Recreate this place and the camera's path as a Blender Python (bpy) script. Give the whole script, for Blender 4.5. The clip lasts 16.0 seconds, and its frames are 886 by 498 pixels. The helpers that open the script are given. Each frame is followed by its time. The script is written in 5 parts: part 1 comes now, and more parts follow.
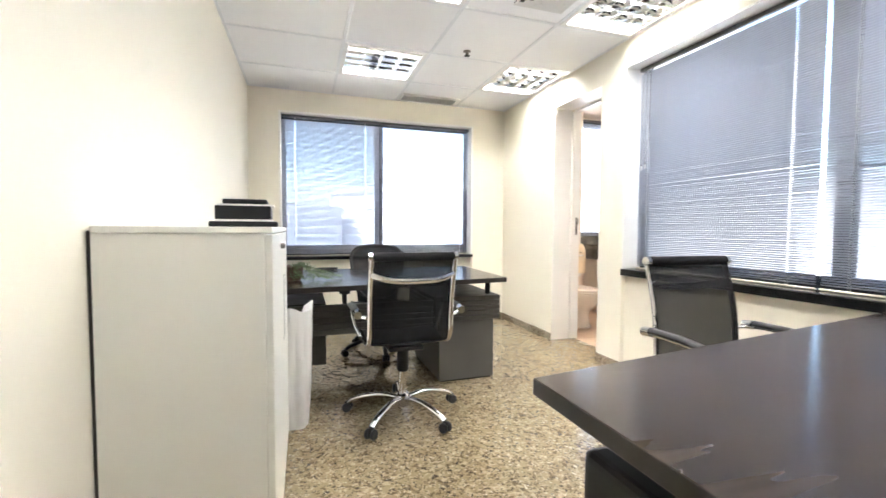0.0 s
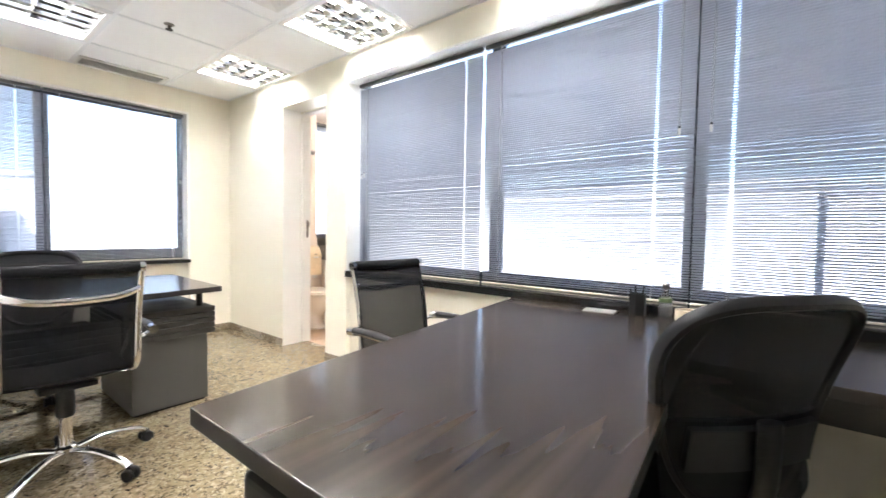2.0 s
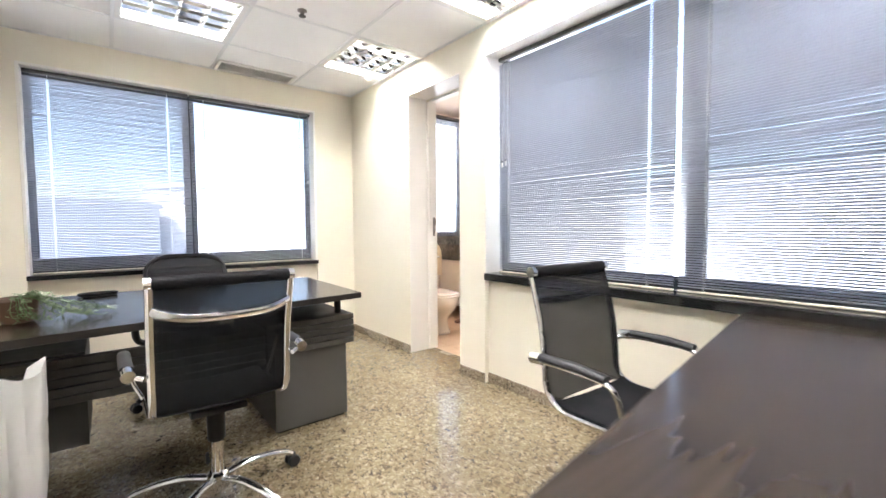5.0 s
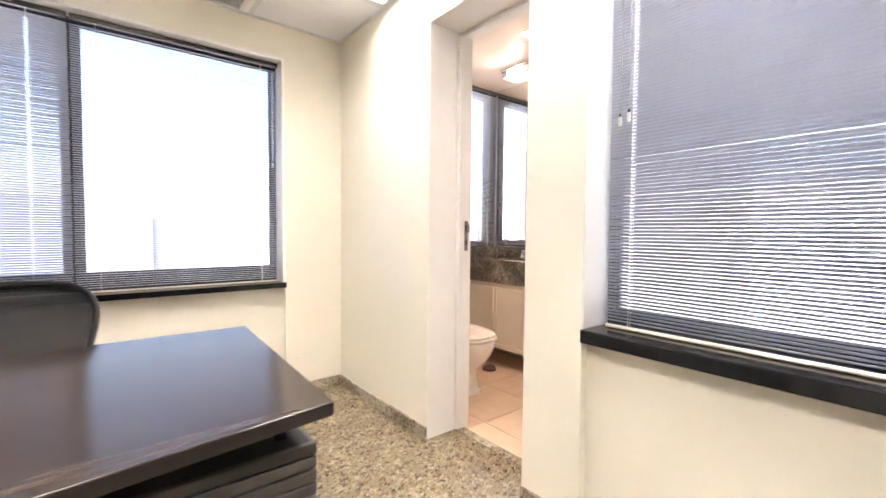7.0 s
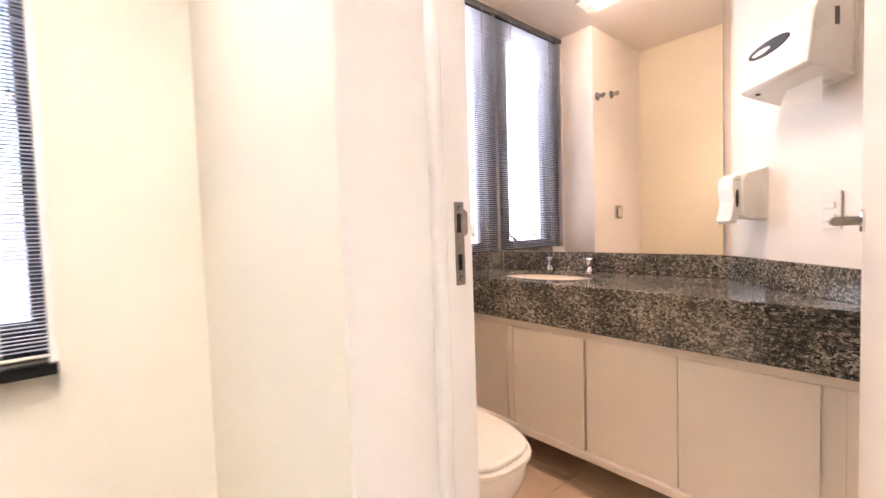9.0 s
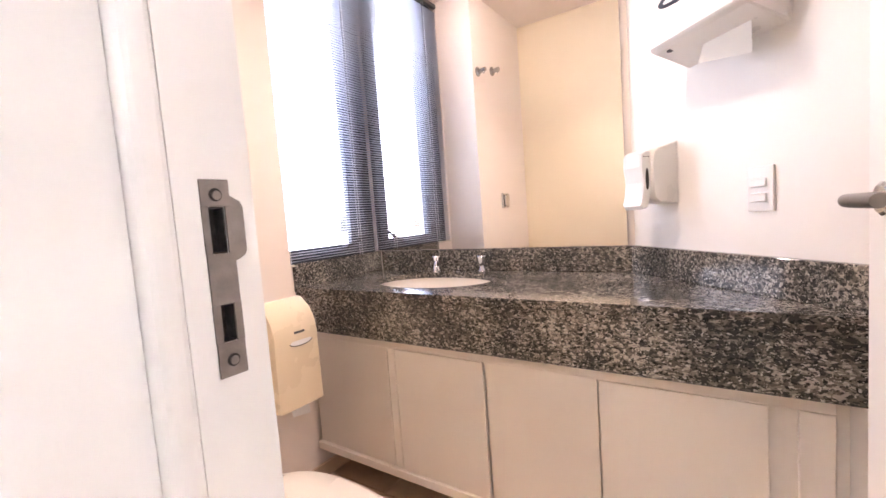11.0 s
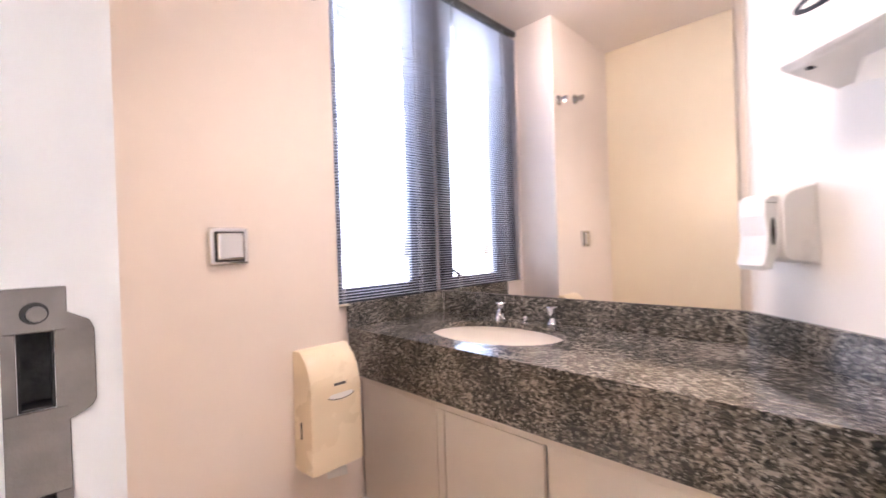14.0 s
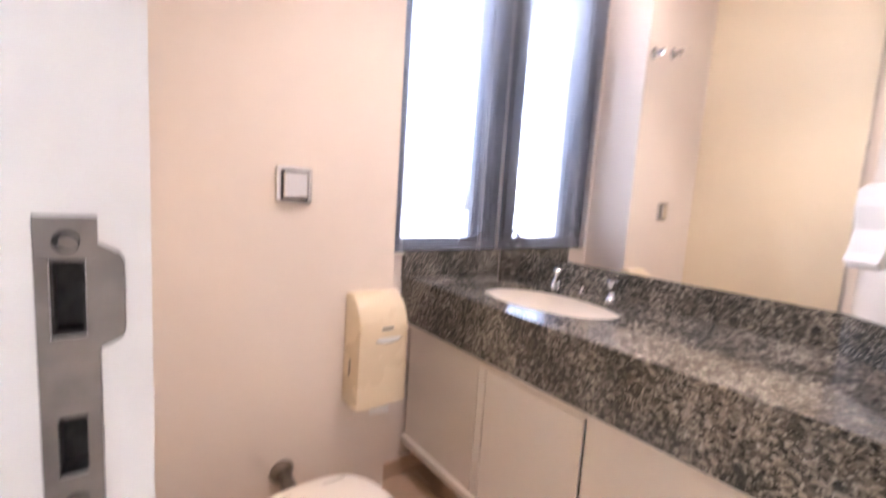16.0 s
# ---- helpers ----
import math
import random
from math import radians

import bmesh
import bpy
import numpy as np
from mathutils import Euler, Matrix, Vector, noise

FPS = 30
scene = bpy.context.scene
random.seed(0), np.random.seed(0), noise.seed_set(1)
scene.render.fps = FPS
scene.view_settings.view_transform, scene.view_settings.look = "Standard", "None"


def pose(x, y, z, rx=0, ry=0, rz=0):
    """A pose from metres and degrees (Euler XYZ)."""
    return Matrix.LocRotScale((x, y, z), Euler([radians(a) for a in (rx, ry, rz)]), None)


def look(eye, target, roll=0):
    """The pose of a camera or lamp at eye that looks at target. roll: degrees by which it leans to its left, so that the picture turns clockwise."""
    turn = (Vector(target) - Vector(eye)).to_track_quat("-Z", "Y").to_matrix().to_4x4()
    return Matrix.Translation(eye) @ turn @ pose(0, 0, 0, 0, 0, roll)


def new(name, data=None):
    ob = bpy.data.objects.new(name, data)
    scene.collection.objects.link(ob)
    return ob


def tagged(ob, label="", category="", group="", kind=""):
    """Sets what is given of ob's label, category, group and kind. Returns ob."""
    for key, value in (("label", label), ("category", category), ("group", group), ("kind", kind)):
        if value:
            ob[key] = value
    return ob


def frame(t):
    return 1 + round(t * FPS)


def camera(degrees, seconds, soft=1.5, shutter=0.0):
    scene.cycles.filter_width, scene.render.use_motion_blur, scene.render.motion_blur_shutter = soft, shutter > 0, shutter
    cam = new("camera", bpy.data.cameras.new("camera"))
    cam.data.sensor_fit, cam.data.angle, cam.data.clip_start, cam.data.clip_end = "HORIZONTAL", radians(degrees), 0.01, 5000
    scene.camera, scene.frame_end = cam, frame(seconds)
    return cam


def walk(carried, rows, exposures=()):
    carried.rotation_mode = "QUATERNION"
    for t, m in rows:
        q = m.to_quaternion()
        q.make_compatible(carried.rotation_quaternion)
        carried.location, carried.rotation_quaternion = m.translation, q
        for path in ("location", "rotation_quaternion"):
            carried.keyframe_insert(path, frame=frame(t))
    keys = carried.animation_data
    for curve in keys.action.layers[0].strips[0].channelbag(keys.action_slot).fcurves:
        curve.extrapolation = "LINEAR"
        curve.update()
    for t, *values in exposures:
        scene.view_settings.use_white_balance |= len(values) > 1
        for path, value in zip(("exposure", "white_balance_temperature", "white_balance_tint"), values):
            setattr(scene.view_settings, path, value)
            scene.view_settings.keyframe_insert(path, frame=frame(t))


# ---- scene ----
cam = camera(92.9, 16.0, shutter=0.4)
PATH = [
    (0, (0.489, 0.013, 1.084), (1.116, 1.91, 0.99), 0.3),
    (0.5, (0.52, -0.03, 1.096), (1.344, 1.791, 1.01), 0.2),
    (1, (0.581, -0.03, 1.089), (1.698, 1.628, 1.021), 0.5),
    (1.5, (0.612, -0.069, 1.105), (1.963, 1.404, 1.036), 0.6),
    (2, (0.634, -0.105, 1.124), (2.192, 1.146, 1.037), 0.9),
    (2.5, (0.642, -0.159, 1.144), (2.313, 0.936, 1.058), 1.5),
    (3, (0.716, -0.251, 1.085), (2.511, 0.631, 1.04), 1.7),
    (3.5, (0.724, -0.241, 1.116), (2.471, 0.73, 1.04), 1.2),
    (4, (0.652, -0.067, 1.111), (2.037, 1.372, 1.001), -0.3),
    (4.2, (0.664, 0.013, 1.112), (1.907, 1.575, 0.989), -0.0),
    (5.2, (0.735, 0.64, 1.12), (1.985, 2.205, 1.02), -0.5),
    (6.3, (1.045, 1.38, 1.13), (2.345, 2.898, 1.062), -1.0),
    (6.5, (1.131, 1.498, 1.119), (2.461, 2.988, 1.025), -1.0),
    (7, (1.427, 1.754, 1.145), (2.68, 3.311, 1.061), 0.5),
    (7.5, (1.723, 2.038, 1.131), (2.987, 3.585, 1.045), 0.5),
    (8, (2.001, 2.348, 1.144), (3.281, 3.883, 1.076), -0.6),
    (8.5, (2.255, 2.616, 1.152), (3.413, 4.243, 1.035), -0.3),
    (9, (2.454, 2.921, 1.15), (3.757, 4.436, 1.058), -1.9),
    (9.5, (2.602, 3.073, 1.163), (4.04, 4.457, 1.041), -2.0),
    (10, (2.729, 3.148, 1.161), (4.211, 4.481, 0.991), -2.9),
    (10.2, (2.779, 3.182, 1.148), (4.38, 4.364, 0.952), -2.4),
    (12.3, (2.88, 3.197, 1.202), (4.544, 4.308, 1.164), -6.1),
    (12.5, (2.885, 3.198, 1.209), (4.537, 4.324, 1.258), -6.2),
    (13, (2.896, 3.198, 1.23), (4.518, 4.35, 1.433), -5.9),
    (13.5, (2.965, 3.216, 1.23), (4.618, 4.34, 1.286), -5.4),
    (14, (3.037, 3.252, 1.219), (4.46, 4.657, 1.208), -1.9),
    (14.5, (3.093, 3.294, 1.207), (4.259, 4.913, 1.068), 2.3),
    (15, (3.108, 3.284, 1.179), (4.098, 4.932, 0.627), 4.2),
    (15.5, (3.098, 3.272, 1.171), (4.032, 4.905, 0.49), 4.3),
    (16, (3.067, 3.269, 1.225), (4.268, 4.852, 0.994), 3.7),
]
walk(cam, [(t, look(eye, target, roll)) for t, eye, target, roll in PATH], [(0.0, 2.92, 6200, 12), (1.5, 2.9, 6150, 12.5), (4.2, 2.86, 6150, 13), (6.5, 2.82, 6500, 18), (8.5, 2.76, 6900, 24.5), (9.5, 2.84, 6500, 25), (10.2, 2.89, 6250, 25.5), (13.0, 2.9, 5850, 24.5), (14.5, 2.74, 5800, 25), (16.0, 2.76, 5750, 24)])

# ---------------------------------------------------------------- light
def sky_and_sun():
    world = bpy.data.worlds.new("world")
    scene.world = world
    world.use_nodes = True
    nt = world.node_tree
    sky = nt.nodes.new("ShaderNodeTexSky")
    sky.sky_type = "NISHITA"
    sky.sun_disc = False
    sky.sun_elevation = radians(53)
    sky.dust_density = 3.0
    sky.sun_rotation = radians(270)
    nt.links.new(sky.outputs[0], nt.nodes["Background"].inputs[0])
    nt.nodes["Background"].inputs[1].default_value = 0.15
    sun = bpy.data.lights.new("sun", "SUN")
    sun.energy, sun.angle, sun.color = 3.6, radians(0.5), (1.0, 0.96, 0.9)
    ob = new("sun", sun)
    ob.matrix_world = look((-30, 0.4, 40), (0, 0, 0))


def window_light(m, w, h, power):
    """Daylight of the open sky in a window's opening."""
    a = bpy.data.lights.new("daylight", "AREA")
    a.shape, a.size, a.size_y, a.energy, a.color = "RECTANGLE", w, h, power, (0.92, 0.96, 1.0)
    new("daylight", a).matrix_world = m


def downlight_beam(x, y, z, power):
    s = bpy.data.lights.new("downlight_beam", "SPOT")
    s.energy, s.color, s.spot_size, s.spot_blend, s.shadow_soft_size = power, (1.0, 0.8, 0.62), radians(112), 0.6, 0.14
    new("downlight_beam", s).matrix_world = look((x, y, z), (x + 0.06, y - 0.05, 0.0))


sky_and_sun()
downlight_beam(3.8, 3.77, 2.54, 14.0)
window_light(look((4.2, 4.95, 1.76), (4.2, 3.0, 1.6)), 0.6, 1.5, 2.8)
TUBE_POWER = 21.5
BATH_POWER = 29.0
SPOT_POWER = 30.0

# ---------------------------------------------------------------- materials
MATS = {}


def base(name, color, rough=0.5, metal=0.0, spec=0.5):
    m = bpy.data.materials.new(name)
    m.use_nodes = True
    b = m.node_tree.nodes["Principled BSDF"]
    b.inputs["Base Color"].default_value = (*color, 1)
    b.inputs["Roughness"].default_value = rough
    b.inputs["Metallic"].default_value = metal
    b.inputs["Specular IOR Level"].default_value = spec
    MATS[name] = m
    return m, m.node_tree, b


def link(nt, a, b):
    nt.links.new(a, b)


def node(nt, kind, **kw):
    n = nt.nodes.new(kind)
    for k, v in kw.items():
        if k in n.inputs:
            n.inputs[k].default_value = v
    return n


def coords(nt, scale=(1, 1, 1)):
    tc = nt.nodes.new("ShaderNodeTexCoord")
    mp = nt.nodes.new("ShaderNodeMapping")
    mp.inputs["Scale"].default_value = scale
    link(nt, tc.outputs["Object"], mp.inputs["Vector"])
    return mp.outputs["Vector"]


def ramp(nt, fac, stops, constant=False):
    r = nt.nodes.new("ShaderNodeValToRGB")
    if constant:
        r.color_ramp.interpolation = "CONSTANT"
    e = r.color_ramp.elements
    while len(e) < len(stops):
        e.new(0.5)
    for el, (p, c) in zip(e, stops):
        el.position, el.color = p, (*c, 1)
    link(nt, fac, r.inputs[0])
    return r.outputs[0]


def mix(nt, fac, a, b, mode="MIX"):
    m = nt.nodes.new("ShaderNodeMix")
    m.data_type, m.blend_type = "RGBA", mode
    for sock, v in ((m.inputs[0], fac), (m.inputs[6], a), (m.inputs[7], b)):
        if isinstance(v, (int, float)):
            sock.default_value = v
        elif isinstance(v, tuple):
            sock.default_value = (*v, 1)
        else:
            link(nt, v, sock)
    return m.outputs[2]


def bump(nt, b, height, strength=0.2, dist=0.002):
    n = nt.nodes.new("ShaderNodeBump")
    n.inputs["Strength"].default_value = strength
    n.inputs["Distance"].default_value = dist
    link(nt, height, n.inputs["Height"])
    link(nt, n.outputs[0], b.inputs["Normal"])


def plain(name, color, rough=0.5, metal=0.0, vary=0.06, scale=6.0, fine=180.0, bumpy=0.08, spec=0.5):
    """A paint, plastic or metal with soft blotches, fine grain and uneven gloss."""
    m, nt, b = base(name, color, rough, metal, spec)
    v = coords(nt)
    n1 = node(nt, "ShaderNodeTexNoise", Scale=scale, Detail=4.0)
    n2 = node(nt, "ShaderNodeTexNoise", Scale=fine, Detail=2.0)
    link(nt, v, n1.inputs["Vector"])
    link(nt, v, n2.inputs["Vector"])
    dark = tuple(c * (1 - vary) for c in color)
    lite = tuple(min(1, c * (1 + vary * 0.6)) for c in color)
    link(nt, ramp(nt, n1.outputs[0], [(0.3, dark), (0.7, lite)]), b.inputs["Base Color"])
    rr = ramp(nt, n1.outputs[0], [(0.3, (rough * 0.85,) * 3), (0.7, (min(1, rough * 1.15),) * 3)])
    link(nt, rr, b.inputs["Roughness"])
    if bumpy:
        bump(nt, b, n2.outputs[0], bumpy, 0.001)
    return m


def make_materials():
    plain("wall_paint", (0.82, 0.775, 0.66), 0.55, vary=0.025, scale=1.6, fine=260, bumpy=0.12)
    plain("white_paint", (0.84, 0.82, 0.78), 0.4, vary=0.02, scale=2.0, bumpy=0.06)
    plain("bath_paint", (0.82, 0.735, 0.655), 0.5, vary=0.025, scale=1.6, fine=260, bumpy=0.1)
    plain("bath_cream", (0.8, 0.7, 0.52), 0.5, vary=0.025, scale=1.6, fine=260, bumpy=0.1)
    plain("ceiling_tile", (0.92, 0.92, 0.92), 0.9, vary=0.02, scale=3, fine=420, bumpy=0.4)
    plain("ceiling_rail", (0.8, 0.81, 0.82), 0.4, vary=0.02)
    plain("cabinet_white", (0.8, 0.79, 0.74), 0.38, vary=0.02, scale=2, bumpy=0.03)
    plain("vanity_laminate", (0.83, 0.77, 0.68), 0.35, vary=0.03, scale=2, bumpy=0.03)
    plain("black_plastic", (0.014, 0.014, 0.0155), 0.45, vary=0.15, bumpy=0.1, spec=0.3)
    plain("black_fabric", (0.013, 0.013, 0.0145), 0.85, vary=0.2, fine=700, bumpy=0.4, spec=0.2)
    plain("edge_band", (0.02, 0.0155, 0.013), 0.4, vary=0.1, bumpy=0.04)
    plain("dark_laminate", (0.032, 0.029, 0.027), 0.42, vary=0.12, bumpy=0.06)
    plain("grey_laminate", (0.11, 0.105, 0.096), 0.42, vary=0.06, bumpy=0.05)
    plain("chrome", (0.78, 0.78, 0.79), 0.06, 1.0, vary=0.03, bumpy=0.0)
    plain("tap_chrome", (0.5, 0.5, 0.51), 0.05, 1.0, vary=0.03, bumpy=0.0)
    plain("brushed_steel", (0.26, 0.235, 0.21), 0.34, 1.0, vary=0.2, scale=45, fine=500, bumpy=0.25)
    plain("white_plastic", (0.8, 0.79, 0.76), 0.3, vary=0.02, bumpy=0.02)
    plain("cream_plastic", (0.78, 0.66, 0.47), 0.28, vary=0.01, bumpy=0.02)
    plain("ceramic", (0.84, 0.79, 0.71), 0.08, vary=0.015, bumpy=0.0)
    plain("window_metal", (0.035, 0.042, 0.055), 0.35, 0.3, vary=0.12, bumpy=0.05)
    plain("blind_slat", (0.52, 0.545, 0.615), 0.3, 0.0, vary=0.05, scale=3, bumpy=0.0)
    plain("rail_cream", (0.68, 0.63, 0.5), 0.35, vary=0.04)
    plain("black_stone", (0.012, 0.012, 0.013), 0.12, vary=0.2, bumpy=0.02)
    plain("paper", (0.85, 0.84, 0.8), 0.8, vary=0.03, bumpy=0.1)
    plain("leaf", (0.12, 0.17, 0.07), 0.5, vary=0.35, scale=25, bumpy=0.2)
    plain("cap_brown", (0.1, 0.05, 0.035), 0.5, vary=0.2)
    plain("reflector", (0.45, 0.45, 0.45), 0.3, 0.8, vary=0.03, bumpy=0.0)
    plain("vent_grey", (0.32, 0.32, 0.31), 0.6, vary=0.1)
    plain("louvre_metal", (0.82, 0.82, 0.82), 0.07, 1.0, vary=0.02, bumpy=0.0)
    plain("facade_white", (0.5, 0.51, 0.54), 0.8, vary=0.08, scale=0.4, fine=6, bumpy=0.1)
    plain("fascia_grey", (0.062, 0.058, 0.05), 0.45, vary=0.08, bumpy=0.06)
    plain("city_ground", (0.5, 0.49, 0.47), 0.9, vary=0.25, scale=0.05, fine=0.6, bumpy=0.1)
    plain("lock_dark", (0.03, 0.028, 0.026), 0.6, vary=0.2)
    # mottled lining; the shade inside the lock holes is put into its dark colour
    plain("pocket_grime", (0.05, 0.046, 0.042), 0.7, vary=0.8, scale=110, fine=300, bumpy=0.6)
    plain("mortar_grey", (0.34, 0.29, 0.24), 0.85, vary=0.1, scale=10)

    # speckled beige granite of the office floor and baseboards
    def granite(name, ground, flecks, size, rough, warp=0.5):
        m, nt, b = base(name, ground, rough)
        v = coords(nt)
        wn = node(nt, "ShaderNodeTexNoise", Scale=size * 0.5, Detail=3.0)
        link(nt, v, wn.inputs["Vector"])
        wv = mix(nt, warp * 0.06, v, wn.outputs[1], "ADD")
        col = None
        for i, (c, cut, k) in enumerate(flecks):
            n = node(nt, "ShaderNodeTexNoise", Scale=size * k, Detail=3.0, Roughness=0.55, Distortion=0.8)
            sh = nt.nodes.new("ShaderNodeMapping")
            sh.inputs["Location"].default_value = (3.1 * i, 7.7 * i, 1.3 * i)
            link(nt, wv, sh.inputs["Vector"])
            link(nt, sh.outputs[0], n.inputs["Vector"])
            f = ramp(nt, n.outputs[0], [(cut, (0, 0, 0)), (cut + 0.05, (1, 1, 1))])
            col = mix(nt, f, col if col else ground, c)
        big = node(nt, "ShaderNodeTexNoise", Scale=2.3, Detail=3.0)
        link(nt, v, big.inputs["Vector"])
        tone = ramp(nt, big.outputs[0], [(0.3, (0.82, 0.8, 0.78)), (0.7, (1, 1, 1))])
        link(nt, mix(nt, 1.0, col, tone, "MULTIPLY"), b.inputs["Base Color"])
        rg = ramp(nt, big.outputs[0], [(0.3, (rough * 0.7,) * 3), (0.7, (rough * 1.4,) * 3)])
        link(nt, rg, b.inputs["Roughness"])
        return m

    granite("granite_floor", (0.235, 0.188, 0.112),
            [((0.34, 0.285, 0.19), 0.53, 1.0), ((0.115, 0.088, 0.05), 0.55, 1.2), ((0.045, 0.038, 0.03), 0.585, 1.45), ((0.46, 0.41, 0.31), 0.62, 1.8)], 37, 0.055)
    granite("granite_base", (0.3, 0.25, 0.18),
            [((0.42, 0.36, 0.27), 0.53, 1.0), ((0.13, 0.1, 0.07), 0.56, 1.3), ((0.04, 0.036, 0.03), 0.6, 1.7)], 46, 0.25)
    # dark granite of the vanity: black-green ground, cream flecks crowding into pale clouds
    m, nt, b = base("granite_counter", (0.03, 0.032, 0.03), 0.09)
    v = coords(nt)
    cloud = node(nt, "ShaderNodeTexNoise", Scale=5.5, Detail=3.0, Roughness=0.6)
    link(nt, v, cloud.inputs["Vector"])
    col = (0.045, 0.047, 0.044)
    for i, (c, size, cut, pull) in enumerate((((0.105, 0.097, 0.083), 85, 0.5, 0.1), ((0.19, 0.172, 0.142), 100, 0.545, 0.3),
                                              ((0.35, 0.318, 0.265), 112, 0.575, 0.34), ((0.022, 0.024, 0.024), 140, 0.585, -0.1), ((0.47, 0.44, 0.38), 180, 0.63, 0.28))):
        n = node(nt, "ShaderNodeTexNoise", Scale=size, Detail=2.5, Roughness=0.5, Distortion=0.5)
        sh = nt.nodes.new("ShaderNodeMapping")
        sh.inputs["Location"].default_value = (2.7 * i, 5.1 * i, 1.9 * i)
        sh.inputs["Rotation"].default_value = (0.5, 0.7, 0.6)
        sh.inputs["Scale"].default_value = (1.0, 0.62, 1.0)
        link(nt, v, sh.inputs["Vector"])
        link(nt, sh.outputs[0], n.inputs["Vector"])
        ma = nt.nodes.new("ShaderNodeMath")
        ma.operation = "MULTIPLY_ADD"
        link(nt, cloud.outputs[0], ma.inputs[0])
        ma.inputs[1].default_value = pull
        ad = nt.nodes.new("ShaderNodeMath")
        ad.operation = "SUBTRACT"
        link(nt, n.outputs[0], ma.inputs[2])
        link(nt, ma.outputs[0], ad.inputs[0])
        ad.inputs[1].default_value = pull * 0.5
        f = ramp(nt, ad.outputs[0], [(cut, (0, 0, 0)), (cut + 0.035, (1, 1, 1))])
        col = mix(nt, f, col, c)
    link(nt, col, b.inputs["Base Color"])

    # dark brown wood-grain laminate
    m, nt, b = base("wood_dark", (0.06, 0.045, 0.038), 0.15, 0.0, 0.25)
    v = coords(nt, (0.16, 6.5, 6.5))
    n1 = node(nt, "ShaderNodeTexNoise", Scale=3.0, Detail=2.0, Roughness=0.5)
    v2 = coords(nt, (0.3, 17, 17))
    n2 = node(nt, "ShaderNodeTexNoise", Scale=3.0, Detail=1.0)
    link(nt, v, n1.inputs["Vector"])
    link(nt, v2, n2.inputs["Vector"])
    c1 = ramp(nt, n1.outputs[0], [(0.3, (0.028, 0.0206, 0.0155)), (0.5, (0.042, 0.0312, 0.0235)), (0.7, (0.058, 0.044, 0.0335))])
    c2 = ramp(nt, n2.outputs[0], [(0.3, (0.8, 0.79, 0.78)), (0.7, (1, 1, 1))])
    link(nt, mix(nt, 1.0, c1, c2, "MULTIPLY"), b.inputs["Base Color"])
    link(nt, ramp(nt, n1.outputs[0], [(0.3, (0.175, 0.175, 0.175)), (0.7, (0.18, 0.18, 0.18))]), b.inputs["Roughness"])

    # pinkish floor tile of the washroom, each tile a little different
    m, nt, b = base("floor_tile", (0.6, 0.45, 0.34), 0.3)
    v = coords(nt)
    oi = nt.nodes.new("ShaderNodeObjectInfo")
    n1 = node(nt, "ShaderNodeTexNoise", Scale=9.0, Detail=5.0)
    link(nt, v, n1.inputs["Vector"])
    c1 = ramp(nt, n1.outputs[0], [(0.3, (0.57, 0.41, 0.28)), (0.7, (0.65, 0.48, 0.34))])
    c2 = ramp(nt, oi.outputs["Random"], [(0.0, (0.93, 0.93, 0.93)), (1.0, (1, 1, 1))])
    link(nt, mix(nt, 1.0, c1, c2, "MULTIPLY"), b.inputs["Base Color"])

    # woven mesh of the chair backs: threads with open gaps
    for mesh_name, lo, hi in (("chair_mesh", 0.86, 0.96), ("sling_mesh", 0.5, 0.74)):
        m, nt, b = base(mesh_name, (0.02, 0.02, 0.0225), 0.9, 0.0, 0.15)
        tr = nt.nodes.new("ShaderNodeBsdfTransparent")
        ms = nt.nodes.new("ShaderNodeMixShader")
        v = coords(nt, (1, 1, 1))
        n1 = node(nt, "ShaderNodeTexNoise", Scale=900.0, Detail=1.0)
        link(nt, v, n1.inputs["Vector"])
        link(nt, ramp(nt, n1.outputs[0], [(0.42, (0.0, 0.0, 0.0)), (0.52, (1, 1, 1))]), ms.inputs[0])
        f = ramp(nt, n1.outputs[0], [(0.3, (lo,) * 3), (0.5, (hi,) * 3)])
        link(nt, f, ms.inputs[0])
        link(nt, tr.outputs[0], ms.inputs[1])
        link(nt, b.outputs[0], ms.inputs[2])
        link(nt, ms.outputs[0], nt.nodes["Material Output"].inputs[0])

    # thin translucent plastic of the bag
    m, nt, b = base("bag_film", (0.94, 0.93, 0.91), 0.2)
    tl = nt.nodes.new("ShaderNodeBsdfTranslucent")
    tl.inputs[0].default_value = (0.96, 0.95, 0.93, 1)
    ms = nt.nodes.new("ShaderNodeMixShader")
    ms.inputs[0].default_value = 0.4
    link(nt, b.outputs[0], ms.inputs[1])
    link(nt, tl.outputs[0], ms.inputs[2])
    link(nt, ms.outputs[0], nt.nodes["Material Output"].inputs[0])

    m, nt, b = base("glass", (0.9, 0.95, 0.97), 0.02)
    b.inputs["Transmission Weight"].default_value = 1.0
    b.inputs["IOR"].default_value = 1.45
    m, nt, b = base("clear_plastic", (0.93, 0.95, 0.97), 0.12)
    b.inputs["Transmission Weight"].default_value = 0.9
    m, nt, b = base("mirror", (0.9, 0.9, 0.89), 0.015, 1.0)

    for name, color, power in (("tube_glow", (1.0, 0.97, 0.9), TUBE_POWER), ("bath_glow", (1.0, 0.82, 0.66), BATH_POWER), ("spot_glow", (1.0, 0.82, 0.66), SPOT_POWER)):
        m, nt, b = base(name, (0.9, 0.9, 0.9), 0.4)
        b.inputs["Emission Color"].default_value = (*color, 1)
        b.inputs["Emission Strength"].default_value = power


make_materials()


